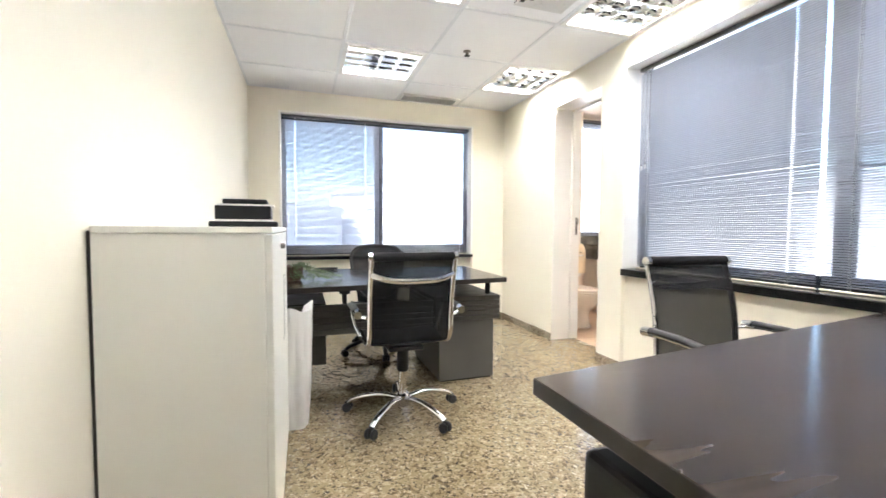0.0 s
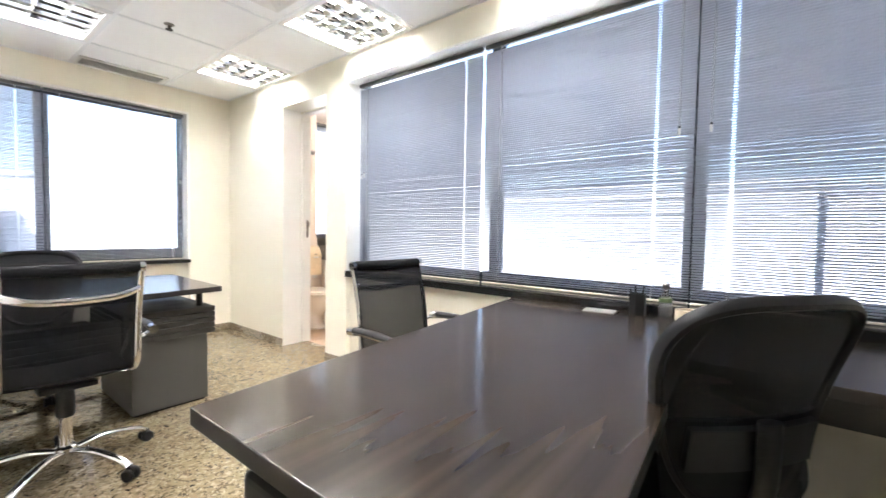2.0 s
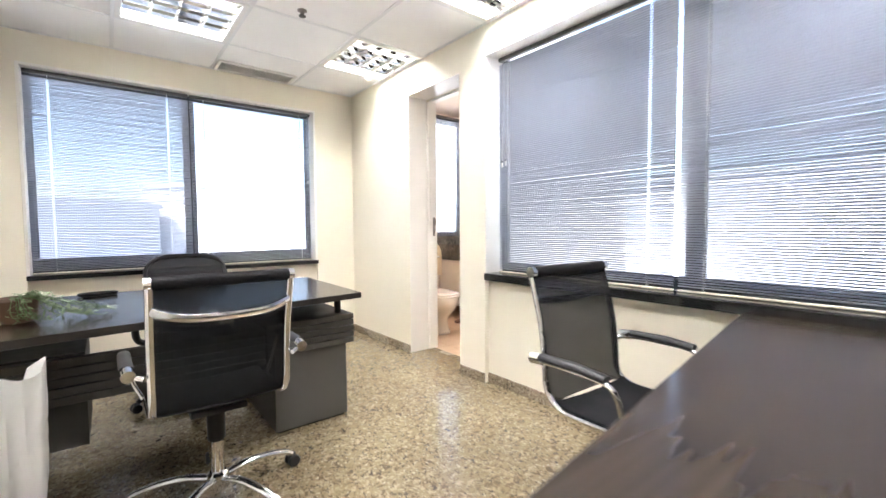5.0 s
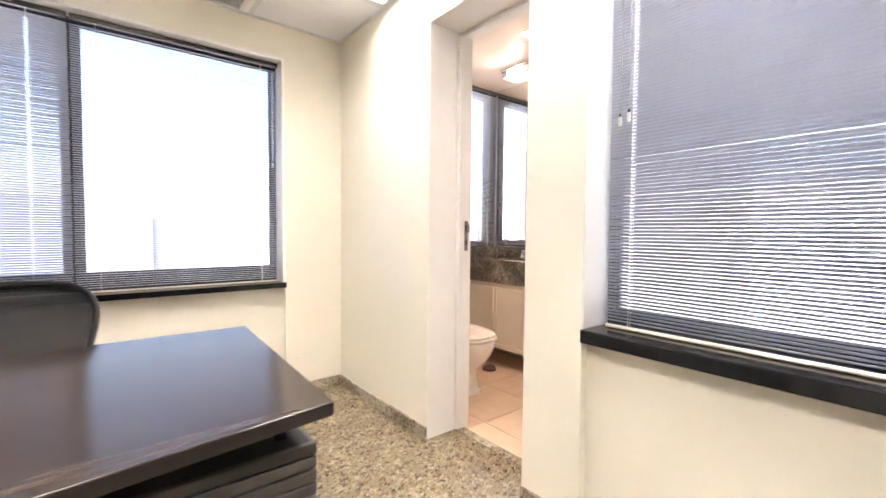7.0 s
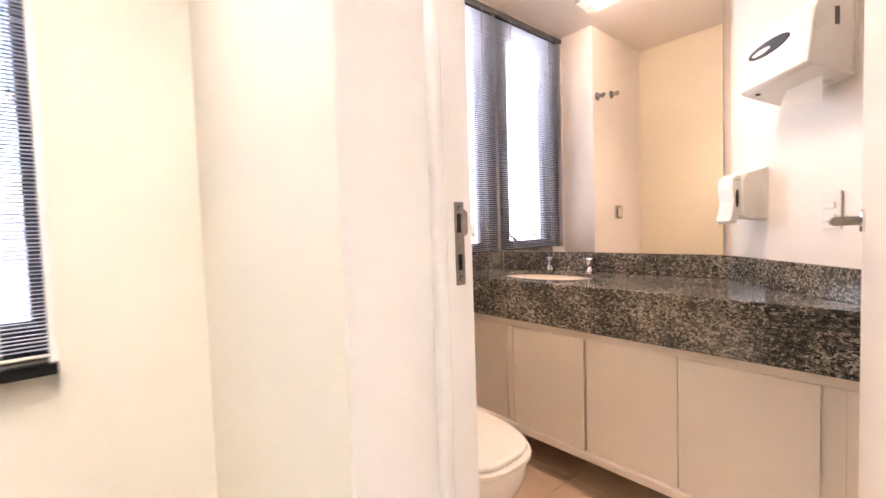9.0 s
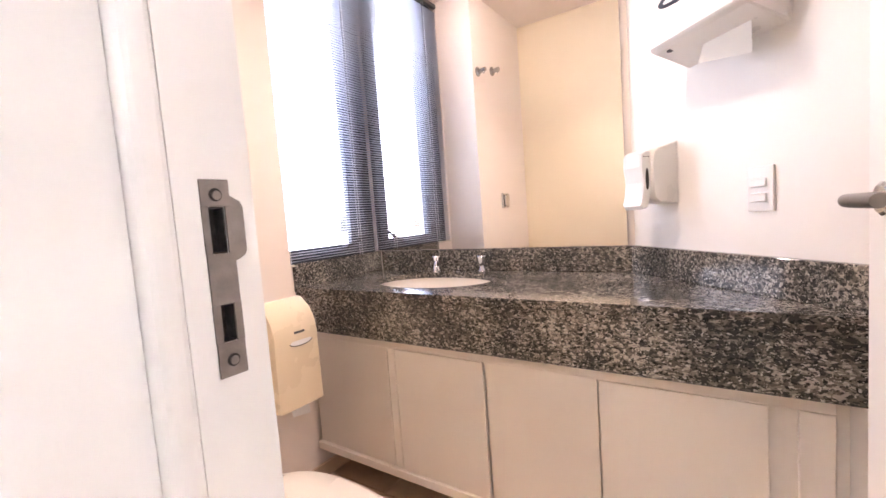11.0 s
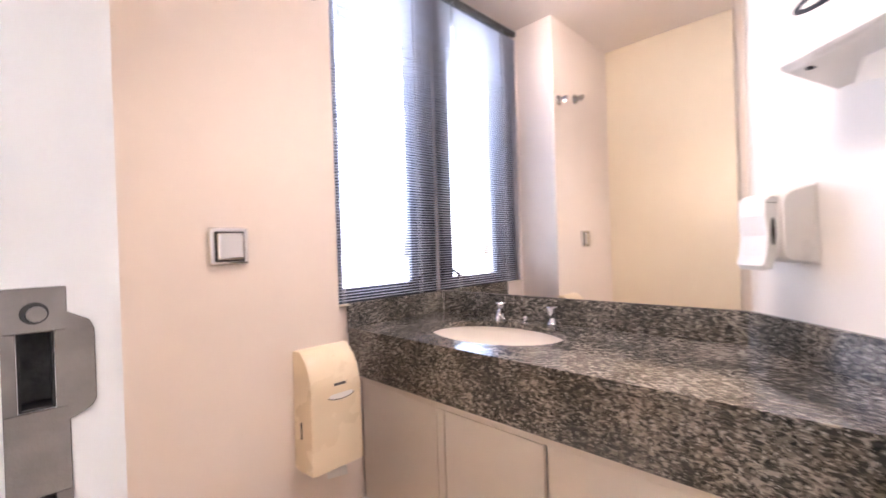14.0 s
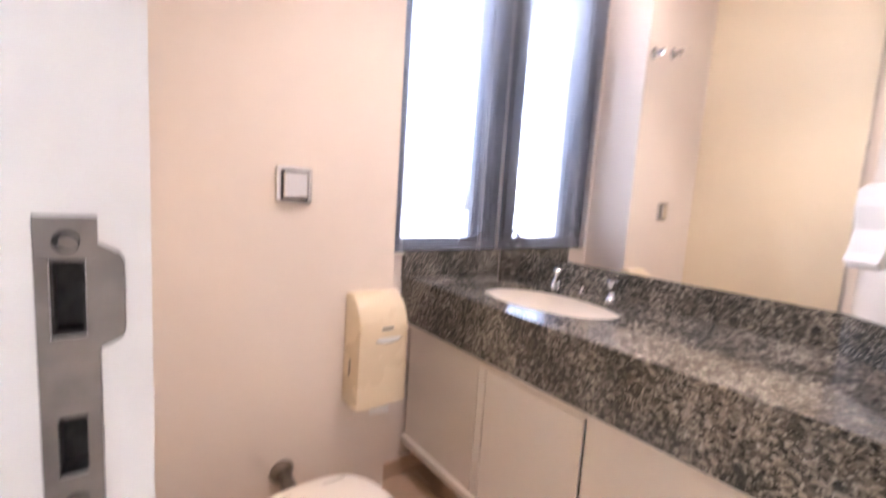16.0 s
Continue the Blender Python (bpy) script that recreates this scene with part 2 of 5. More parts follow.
# ---------------------------------------------------------------- mesh helpers
def obj(name, bm, material, smooth=False):
    me = bpy.data.meshes.new(name)
    bm.normal_update()
    bm.to_mesh(me)
    bm.free()
    me.materials.append(MATS[material])
    if smooth:
        for p in me.polygons:
            p.use_smooth = True
        me.set_sharp_from_angle(angle=radians(42))
        # the large flat faces of bevelled slabs stay flat
        sizes = sorted(p.area for p in me.polygons)
        mid = sizes[len(sizes) // 2]
        if sizes[-1] > 12 * mid:
            for p in me.polygons:
                if p.area > 6 * mid:
                    p.use_smooth = False
    return new(name, me)


def part(name, bm, material, parent, label="", smooth=True):
    ob = obj(name, bm, material, smooth)
    ob.parent = parent
    return tagged(ob, label=label)


def edge_faces(ob, material):
    """Give the upright faces of a slab a material of their own."""
    ob.data.materials.append(MATS[material])
    for p in ob.data.polygons:
        if abs(p.normal.z) < 0.9:
            p.material_index = 1
    return ob


def thing(name, m, label, category, group=""):
    e = new(name)
    e.empty_display_size = 0.1
    e.matrix_world = m
    return tagged(e, label, category, group)


def share(ob, m, parent=None):
    """One more object on ob's mesh, at the pose m."""
    o = new(ob.name.split(".")[0], ob.data)
    o.parent = parent if parent else ob.parent
    o.matrix_basis = m
    return o


def bev(bm, width, seg=2, edges=None):
    if width > 0:
        bmesh.ops.bevel(bm, geom=edges if edges is not None else bm.edges[:], offset=width, segments=seg, affect="EDGES", profile=0.6)


def box(x0, x1, y0, y1, z0, z1, b=0.0, seg=2, bm=None):
    t = bmesh.new()
    m = Matrix.LocRotScale(((x0 + x1) / 2, (y0 + y1) / 2, (z0 + z1) / 2), None, (abs(x1 - x0), abs(y1 - y0), abs(z1 - z0)))
    bmesh.ops.create_cube(t, size=1, matrix=m)
    bev(t, b, seg)
    return join(bm, t) if bm else t


def join(bm, other):
    me = bpy.data.meshes.new("tmp")
    other.to_mesh(me)
    other.free()
    bm.from_mesh(me)
    bpy.data.meshes.remove(me)
    return bm


def prism(pts, z0, z1, b=0.0, seg=2):
    bm = bmesh.new()
    f = bm.faces.new([bm.verts.new((x, y, z0)) for x, y in pts])
    ext = bmesh.ops.extrude_face_region(bm, geom=[f])
    bmesh.ops.translate(bm, vec=(0, 0, z1 - z0), verts=[g for g in ext["geom"] if isinstance(g, bmesh.types.BMVert)])
    bmesh.ops.recalc_face_normals(bm, faces=bm.faces[:])
    bev(bm, b, seg)
    return bm


def tube(points, r, seg=10, closed=False, flat=None, bm=None):
    """A round (or, with flat, oval) bar along points."""
    t = bmesh.new()
    pts = [Vector(p) for p in points]
    n = len(pts)
    rings, up0 = [], None
    for i, p in enumerate(pts):
        a = pts[(i - 1) % n] if (closed or i > 0) else p
        c = pts[(i + 1) % n] if (closed or i < n - 1) else p
        d = (c - a).normalized()
        if up0 is None:
            up0 = Vector((0, 0, 1)) if abs(d.z) < 0.8 else Vector((0, 1, 0))
        side = d.cross(up0).normalized()
        up0 = side.cross(d).normalized()
        ry = flat if flat else r
        rr = r[i] if isinstance(r, (list, tuple)) else r
        rings.append([t.verts.new(p + side * rr * math.cos(2 * math.pi * k / seg) + up0 * (ry if flat else rr) * math.sin(2 * math.pi * k / seg)) for k in range(seg)])
    m = n if closed else n - 1
    for i in range(m):
        a, c = rings[i], rings[(i + 1) % n]
        for k in range(seg):
            t.faces.new((a[k], a[(k + 1) % seg], c[(k + 1) % seg], c[k]))
    if not closed:
        t.faces.new(rings[0][::-1])
        t.faces.new(rings[-1])
    bmesh.ops.recalc_face_normals(t, faces=t.faces[:])
    return join(bm, t) if bm else t


def curve(ctrl, n=8):
    """Points of a smooth curve through ctrl."""
    p = [Vector(c) for c in ctrl]
    p = [p[0] * 2 - p[1]] + p + [p[-1] * 2 - p[-2]]
    out = []
    for i in range(1, len(p) - 2):
        for k in range(n):
            t = k / n
            a, b, c, d = p[i - 1:i + 3]
            out.append(0.5 * (2 * b + (c - a) * t + (2 * a - 5 * b + 4 * c - d) * t * t + (3 * b - a - 3 * c + d) * t ** 3))
    out.append(p[-2])
    return out


def lathe(profile, seg=24, sx=1.0, sy=1.0, cap=True):
    bm = bmesh.new()
    rings = [[bm.verts.new((r * sx * math.cos(2 * math.pi * k / seg), r * sy * math.sin(2 * math.pi * k / seg), z)) for k in range(seg)] for r, z in profile]
    for a, c in zip(rings, rings[1:]):
        for k in range(seg):
            bm.faces.new((a[k], a[(k + 1) % seg], c[(k + 1) % seg], c[k]))
    if cap:
        bm.faces.new(rings[0][::-1])
        bm.faces.new(rings[-1])
    bmesh.ops.recalc_face_normals(bm, faces=bm.faces[:])
    return bm


def loft(rings, cap=True):
    bm = bmesh.new()
    vs = [[bm.verts.new(p) for p in ring] for ring in rings]
    n = len(vs[0])
    for a, c in zip(vs, vs[1:]):
        for k in range(n):
            bm.faces.new((a[k], a[(k + 1) % n], c[(k + 1) % n], c[k]))
    if cap:
        bm.faces.new(vs[0][::-1])
        bm.faces.new(vs[-1])
    bmesh.ops.recalc_face_normals(bm, faces=bm.faces[:])
    return bm


def sheet(fn, nu, nv, thick):
    """A curved panel: fn(u, v) -> point, u and v from 0 to 1, with thickness along its normals."""
    bm = bmesh.new()
    g = [[bm.verts.new(fn(i / nu, j / nv)) for j in range(nv + 1)] for i in range(nu + 1)]
    for i in range(nu):
        for j in range(nv):
            bm.faces.new((g[i][j], g[i + 1][j], g[i + 1][j + 1], g[i][j + 1]))
    bm.normal_update()
    bmesh.ops.solidify(bm, geom=bm.faces[:], thickness=thick)
    bmesh.ops.recalc_face_normals(bm, faces=bm.faces[:])
    return bm


def oval(rx, ry, z, n=28, p=2.0, cx=0.0, cy=0.0):
    out = []
    for k in range(n):
        a = 2 * math.pi * k / n
        c, s = math.cos(a), math.sin(a)
        out.append((cx + rx * math.copysign(abs(c) ** (2 / p), c), cy + ry * math.copysign(abs(s) ** (2 / p), s), z))
    return out


# ---------------------------------------------------------------- plan of the place
XL, XR = -0.03, 2.79            # office side walls
YN, YF = -0.86, 4.652           # office end walls
ZC = 2.5                        # office ceiling
XB = 3.05                       # partition's washroom face
XM = 4.555                      # mirror wall
YP, YW = 4.51, 4.76             # washroom: boxed-out wall, window niche
XP = 3.80                       # end of the boxed-out wall
YD = 3.48                       # corner of mirror wall and slanting wall
YB = 2.84                       # washroom near wall
ZB = 2.555                      # washroom ceiling
DOOR = (2.9, 3.575, 2.25)      # doorway: from, to, head
WA = (0.255, 2.385, 0.79, 2.285)    # window A: x0, x1, sill, head
WB = (YN, 2.63, 0.79, 2.29)     # window B: y0, y1, sill, head


def wall(name, boxes, material, label):
    bm = bmesh.new()
    for bx in boxes:
        box(*bx, bm=bm)
    ob = obj(name, bm, material)
    return tagged(ob, label, "wall", kind="structure")


def build_shell():
    fl = obj("floor", box(XL - 0.2, XB - 0.006, YN - 0.2, YF + 0.3, -0.15, 0), "granite_floor")
    tagged(fl, "polished beige and black speckled granite floor", "floor", kind="structure")
    sub = obj("floor_washroom", box(XB - 0.006, XM + 0.25, YB - 0.2, YW + 0.3, -0.15, -0.012), "mortar_grey")
    tagged(sub, "pinkish beige square tiled washroom floor", "floor", kind="structure")
    wall("wall_left", [(XL - 0.2, XL, YN - 0.2, YF + 0.3, 0, ZC + 0.3)], "wall_paint", "plain cream painted office wall")
    wall("wall_near", [(XL, XR + 0.3, YN - 0.2, YN, 0, ZC + 0.3)], "wall_paint", "plain cream painted office end wall")
    x0, x1, zs, zh = WA
    wall("wall_far", [(XL, x0, YF, YF + 0.25, 0, ZC + 0.3), (x1, XB, YF, YF + 0.25, 0, ZC + 0.3),
                      (x0, x1, YF + 0.035, YF + 0.25, 0, zs - 0.04), (x0, x1, YF, YF + 0.25, zh, ZC + 0.3)],
         "wall_paint", "cream painted wall round a wide blinded window")
    y0, y1, zs, zh = WB
    wall("wall_window", [(XR + 0.04, XR + 0.3, y0, y1, 0, zs - 0.05), (XR, XR + 0.17, y0, y1, zh + 0.015, ZC + 0.3), (XR + 0.17, XR + 0.3, y0, y1, zh + 0.092, ZC + 0.3),
                         (XR, XB, y1, DOOR[0], 0, ZC + 0.3), ],
         "wall_paint", "cream wall under and over the long blinded window")
    wall("wall_partition", [(XR, XB, DOOR[1], YF, 0, ZC + 0.3), (XR, XB, DOOR[0], DOOR[1], DOOR[2], ZC + 0.3)],
         "wall_paint", "cream partition wall with the washroom doorway")
    for bx in ((XR + 0.002, 2.984, DOOR[1] - 0.003, DOOR[1], 0, DOOR[2] - 0.003), (XR + 0.002, 2.984, DOOR[0], DOOR[0] + 0.003, 0, DOOR[2] - 0.003),
               (XR + 0.002, 2.984, DOOR[0], DOOR[1], DOOR[2] - 0.003, DOOR[2])):
        tagged(obj("trim", box(*bx), "white_paint"), "smooth white painted reveal of the washroom doorway", "trim", kind="structure")
    # washroom shell
    wall("wall_boxed", [(XB, XP, YP, YW + 0.25, 0, ZB + 0.2)], "bath_paint", "beige boxed-out wall behind the toilet")
    wall("wall_niche", [(XP, XM, YW, YW + 0.25, 0, 0.985), (XP, XP + 0.02, YW, YW + 0.25, 0.985, ZB + 0.2), (XP + 0.02, XM, YW, YW + 0.25, 2.53, ZB + 0.2)],
         "bath_paint", "beige wall under the washroom window")
    wall("wall_mirror", [(XM, XM + 0.2, YB - 0.2, YW + 0.25, 0, ZB + 0.2)], "bath_paint", "beige wall behind the vanity mirror")
    wall("wall_bath_near", [(XB, XM, YB - 0.2, YB, 0, ZB + 0.2)], "bath_paint", "beige washroom wall behind the open door")
    bm = prism([(XM, YD), (XM, YB), (XM - YD + YB, YB)], 0, ZB + 0.2)
    d = obj("wall_diagonal", bm, "white_paint")
    tagged(d, "slanting white-beige wall holding the dispensers", "wall", kind="structure")
    bm = box(XB, XB + 0.004, YB, DOOR[0], 0, ZB)
    box(XB, XB + 0.004, DOOR[1], YP, 0, ZB, bm=bm)
    box(XB, XB + 0.004, DOOR[0], DOOR[1], DOOR[2], ZB, bm=bm)
    tagged(obj("wall_bath_partition", bm, "bath_cream"), "beige washroom face of the partition wall", "wall", kind="structure")
    tagged(obj("ceiling_washroom", box(XB + 0.004, XM, YB, YW, ZB, ZB + 0.15), "bath_paint"), "smooth warm-white washroom ceiling", "ceiling", kind="structure")

    # office ceiling: tiles in a rail grid
    xs = [XL, 0.79, 1.47, 2.17, XR]
    ys = [YF, 4.03, 3.33, 2.6, 1.9, 1.2, 0.5, -0.2, YN]
    bm = bmesh.new()
    for i in range(len(xs) - 1):
        for j in range(len(ys) - 1):
            if (i, j) in LAMP_CELLS:
                continue
            x0, x1, y1, y0 = xs[i] + 0.012, xs[i + 1] - 0.012, ys[j] - 0.012, ys[j + 1] + 0.012
            box(x0, x1, y0, y1, ZC + 0.001, ZC + 0.02, 0.003, 1, bm)
    tagged(obj("ceiling", bm, "ceiling_tile"), "white mineral-fibre tiles of a suspended ceiling", "ceiling", kind="structure")
    bm = bmesh.new()
    for x in xs[1:-1]:
        box(x - 0.0115, x + 0.0115, YN, YF, ZC - 0.002, ZC + 0.012, bm=bm)
    for y in ys[1:-1]:
        for a, c in zip(xs, xs[1:]):
            box(a + 0.0117, c - 0.0117, y - 0.0115, y + 0.0115, ZC - 0.002, ZC + 0.012, bm=bm)
    box(XL, XL + 0.02, YN, YF, ZC - 0.004, ZC + 0.01, bm=bm)
    box(XR - 0.02, XR, YN, YF, ZC - 0.004, ZC + 0.01, bm=bm)
    box(XL + 0.02, XR - 0.02, YF - 0.02, YF, ZC - 0.004, ZC + 0.01, bm=bm)
    tagged(obj("trim_ceiling", bm, "ceiling_rail"), "white metal grid of the suspended ceiling", "trim", kind="structure")
    tagged(obj("ceiling_slab", box(XL, XR, YN, YF, ZC + 0.26, ZC + 0.3), "white_paint"), "white slab above the suspended ceiling", "ceiling", kind="structure")
    return xs, ys


LAMP_CELLS = {(1, 1), (3, 1), (1, 3), (3, 3), (1, 5), (3, 5)}
GX, GY = build_shell()


def baseboard(name, x0, x1, y0, y1, material="granite_base", h=0.07):
    tagged(obj(name, box(x0, x1, y0, y1, 0, h, 0.003, 1), material), "low speckled brown granite baseboard strip", "baseboard", kind="structure")


def build_baseboards():
    t = 0.014
    baseboard("baseboard", XL, XL + t, YN + t, YF - t)
    baseboard("baseboard", XL, WA[0], YF - t, YF)
    baseboard("baseboard", WA[1], XR, YF - t, YF)
    baseboard("baseboard", WA[0], WA[1], YF + 0.035 - t, YF + 0.035)
    baseboard("baseboard", XR - t, XR, DOOR[1] + 0.0, YF - t)
    baseboard("baseboard", XR - t, XR, WB[1], DOOR[0])
    baseboard("baseboard", XR + 0.04 - t, XR + 0.04, WB[0], WB[1])
    baseboard("baseboard", XL, XR + 0.03, YN, YN + t)
    for bx in ((XB + 0.004, XP, YP - 0.012, YP), (XP, XP + 0.012, YP - 0.012, YW), (XP + 0.012, XM, YW - 0.012, YW), (XB + 0.004, XB + 0.016, DOOR[1] + 0.05, YP - 0.012)):
        ob = obj("baseboard", box(*bx, 0, 0.07, 0.003, 1), "floor_tile")
        tagged(ob, "low pinkish tile baseboard strip in the washroom", "baseboard", kind="structure")


build_baseboards()


def plaster_smear(x, y, z, w, h, seed):
    """A thin uneven smear of filler under the paint."""
    rnd = random.Random(seed)
    rim = []
    for k in range(22):
        a = 2 * math.pi * k / 22
        r = rnd.uniform(0.6, 1.0)
        rim.append((w / 2 * r * math.cos(a), h / 2 * r * math.sin(a) + 0.25 * h * math.cos(a)))
    bm = loft([[(x + u, y, z + v) for u, v in rim], [(x + 0.8 * u, y - 0.0022, z + 0.75 * v) for u, v in rim]])
    tagged(obj("trim", bm, "wall_paint", True), "faint raised filler smear painted over on the wall", "filler patch", kind="structure")


plaster_smear(2.1, YF + 0.035, 0.225, 0.24, 0.022, 1)
plaster_smear(2.285, YF + 0.035, 0.31, 0.1, 0.07, 2)
plaster_smear(2.5, YF, 0.265, 0.11, 0.05, 3)


# ---------------------------------------------------------------- windows and blinds
def window(name, m, width, height, bars, label, left=0.05, right=0.05, top=0.05, foot=0.05):
    """A dark metal window: frame, mullions, sash rims, panes. Local x along the wall, y outwards, z up from the sill."""
    w = thing(name, m, label, "window")
    w["kind"] = "structure"
    for bx in ((0, width, 0, 0.06, 0, foot), (0, width, 0, 0.06, height - top, height), (0, left, 0, 0.06, foot, height - top), (width - right, width, 0, 0.06, foot, height - top)):
        part("window_frame", box(*bx, 0.004, 1), "window_metal", w)
    edges = [left] + [b for x in bars for b in (x - 0.035, x + 0.035)] + [width - right]
    for x in bars:
        part("mullion", box(x - 0.035, x + 0.035, 0.0, 0.06, foot, height - top, 0.004, 1), "window_metal", w)
    for a, c in zip(edges[::2], edges[1::2]):
        p = part("pane", box(a, c, 0.026, 0.032, foot, height - top), "glass", w)
        p.visible_shadow = False
        r = 0.012
        rim = bmesh.new()
        for bx in ((a, c, foot, foot + r), (a, c, height - top - r, height - top), (a, a + r, foot + r, height - top - r), (c - r, c, foot + r, height - top - r)):
            box(bx[0], bx[1], 0.012, 0.025, bx[2], bx[3], bm=rim)
        part("sash_rim", rim, "window_metal", w, smooth=False)
    return w


def slat_mesh(width, slots, deep=0.016, slot=0.016):
    """A thin curved slat with a cut-out at each lift cord."""
    bm = bmesh.new()
    us = [0.0]
    for c in slots:
        us += [c * width - slot / 2, c * width + slot / 2]
    us.append(width)
    vs = [0.0, 0.16, 0.33, 0.67, 0.84, 1.0]
    g = [[bm.verts.new((u, (v - 0.5) * deep, 0.0031 * (1 - (2 * v - 1) ** 2))) for v in vs] for u in us]
    for i in range(len(us) - 1):
        for j in range(5):
            if i % 2 == 1 and j == 2:
                continue
            bm.faces.new((g[i][j], g[i + 1][j], g[i + 1][j + 1], g[i][j + 1]))
    bm.normal_update()
    return bm


def blind(m, width, height, tilt, label, group, cords=(0.12, 0.88), wand=None, odd=(), pitch=0.0123):
    """A venetian blind: headrail, every slat, bottom rail, ladder cords and wands. odd: slats (by height) that hang crooked."""
    b = thing("venetian_blind", m, label, "blind", group)
    part("headrail", box(0, width, -0.013, 0.013, height - 0.027, height, 0.003, 1), "grey_laminate", b, "dark grey metal headrail")
    part("bottom_rail", box(0, width, -0.009, 0.009, 0.0, 0.01, 0.003, 1), "rail_cream", b, "pale metal bottom rail")
    first = None
    z = height - 0.055
    while z > 0.016:
        lean = tilt + random.uniform(-0.35, 0.35)
        if z < 0.07:
            lean *= 0.55 + 6.4 * (z - 0.0)
        yaw = random.uniform(-0.04, 0.04)
        if any(abs(z - o) < 0.006 for o in odd):
            lean *= 0.88
            yaw += 0.05
        mm = pose(random.uniform(-0.001, 0.001), random.uniform(-0.0006, 0.0006), z + random.uniform(-0.0005, 0.0005), lean, yaw, 0)
        if first is None:
            first = part("slat", slat_mesh(width, cords), "blind_slat", b)
            first.matrix_basis = mm
        else:
            share(first, mm, b)
        z -= pitch
    for c in cords:
        for dy in (-0.0086, 0.0086):
            part("ladder_cord", box(width * c - 0.0009, width * c + 0.0009, dy - 0.0006, dy + 0.0006, 0.008, height - 0.025), "ceiling_rail", b, "thin pale ladder cord", smooth=False)
    for wx, wl in wand or ():
        part("wand", tube([(wx, -0.022, height - 0.03), (wx, -0.026, height - wl)], 0.0042, 8), "clear_plastic", b, "clear plastic tilt wand")
        part("wand_ring", lathe([(0.0052, 0.0), (0.0056, 0.002), (0.0056, 0.008), (0.0052, 0.01)], 10), "black_plastic", b).matrix_basis = pose(wx, -0.026, height - wl - 0.008)
        part("wand_tip", tube([(wx, -0.026, height - wl - 0.008), (wx, -0.026, height - wl - 0.04)], 0.0065, 8), "white_plastic", b)
    return b


def build_windows():
    x0, x1, zs, zh = WA
    window("window_1", pose(x0, YF + 0.13, zs), x1 - x0, zh - zs, [1.3 - x0], "dark metal two-part window behind blinds in the end wall", foot=0.1)
    s = obj("window_sill", box(x0 - 0.0, x1, YF - 0.025, YF + 0.13, zs - 0.035, zs, 0.004), "black_stone")
    tagged(s, "polished black stone window sill under the blinds", "sill", kind="structure")
    # white casing round the opening
    for i, bx in enumerate(((x0, x0 + 0.02, YF - 0.006, YF + 0.13, zs, zh), (x1 - 0.02, x1, YF - 0.006, YF + 0.13, zs, zh), (x0 + 0.02, x1 - 0.02, YF - 0.006, YF + 0.13, zh - 0.02, zh))):
        tagged(obj("trim", box(*bx, 0.002, 1), "white_paint"), "white painted lining of the end window opening", "trim", kind="structure")
    yb = YF + 0.075
    blind(pose(x0 + 0.025, yb, zs + 0.002), 1.3 - x0 - 0.03, zh - zs - 0.024, -31, "half-closed grey metal venetian blind in the end window", "end window blinds", cords=(0.13, 0.85))
    blind(pose(1.305, yb, zs + 0.002), x1 - 1.305 - 0.025, zh - zs - 0.024, -4, "open grey metal venetian blind glowing with daylight", "end window blinds", cords=(0.1, 0.9), wand=[(1.015, 0.66)])

    y0, y1, zs, zh = WB
    r = Matrix.Rotation(radians(-90), 4, "Z")
    window("window_2", Matrix.Translation((XR + 0.172, y1, zs)) @ r, y1 - y0, zh - zs + 0.09, [y1 - 1.34, y1 - 0.225], "long dark metal three-part window behind blinds", 0.03, 0.03, 0.03, 0.055)
    s = obj("window_sill", box(XR - 0.012, XR + 0.17, y0, y1, zs - 0.05, zs, 0.005), "black_stone")
    tagged(s, "long polished black stone window sill", "sill", kind="structure")
    tagged(obj("trim", box(XR + 0.004, XR + 0.17, y1 - 0.004, y1, zs, zh, 0.001, 1), "white_paint"), "white painted side reveal of the long window", "trim", kind="structure")
    tagged(obj("trim", box(XR + 0.001, XR + 0.17, y0, y1 - 0.004, zh, zh + 0.015, 0.001, 1), "white_paint"), "white painted soffit over the long window", "trim", kind="structure")
    xb = XR + 0.115
    wb = [(y1 - 0.03, 1.414, -39.5, (0.075, 0.89), (0.62,)), (1.392, 0.229, -38.5, (0.1, 0.86), (0.52,)), (0.221, y0 + 0.02, -39, (0.135, 0.88), (0.3, 0.9))]
    names = ("grey metal venetian blind, tilted, beside the doorway pier", "grey metal venetian blind, tilted, behind the desk", "grey metal venetian blind, tilted, by the end wall")
    for (a, c, tilt, cords, odd), lab in zip(wb, names):
        blind(Matrix.Translation((xb, a, zs + 0.002)) @ r, a - c, zh - zs - 0.004, tilt, lab, "long window blinds", cords=cords, odd=odd,
              wand=[(0.05, 0.72), (0.082, 0.71)] if a > 2 else [(a - c - 0.06 if a > 1 else 0.06, 0.66)])

    # washroom window in its niche
    w0, w1, z0, z1 = XP + 0.02, XM - 0.008, 0.985, 2.53
    window("window_3", pose(w0, YW + 0.03, z0), w1 - w0, z1 - z0, [w1 - w0 - 0.11], "dark metal washroom window, hinged sash, by the mirror", 0.17, 0.045, 0.09, 0.06)
    lt = thing("window_latch", pose(w0 + 0.53, YW + 0.024, z0 + 0.055), "black metal window latch on the washroom sash", "latch")
    part("latch_base", box(-0.045, 0.03, -0.01, 0.004, -0.006, 0.012, 0.003, 1), "black_plastic", lt)
    part("latch_arm", tube(curve([(-0.05, -0.014, 0.004), (-0.01, -0.02, 0.014), (0.03, -0.022, 0.024), (0.085, -0.016, 0.062)], 4), 0.0075, 8), "black_plastic", lt)
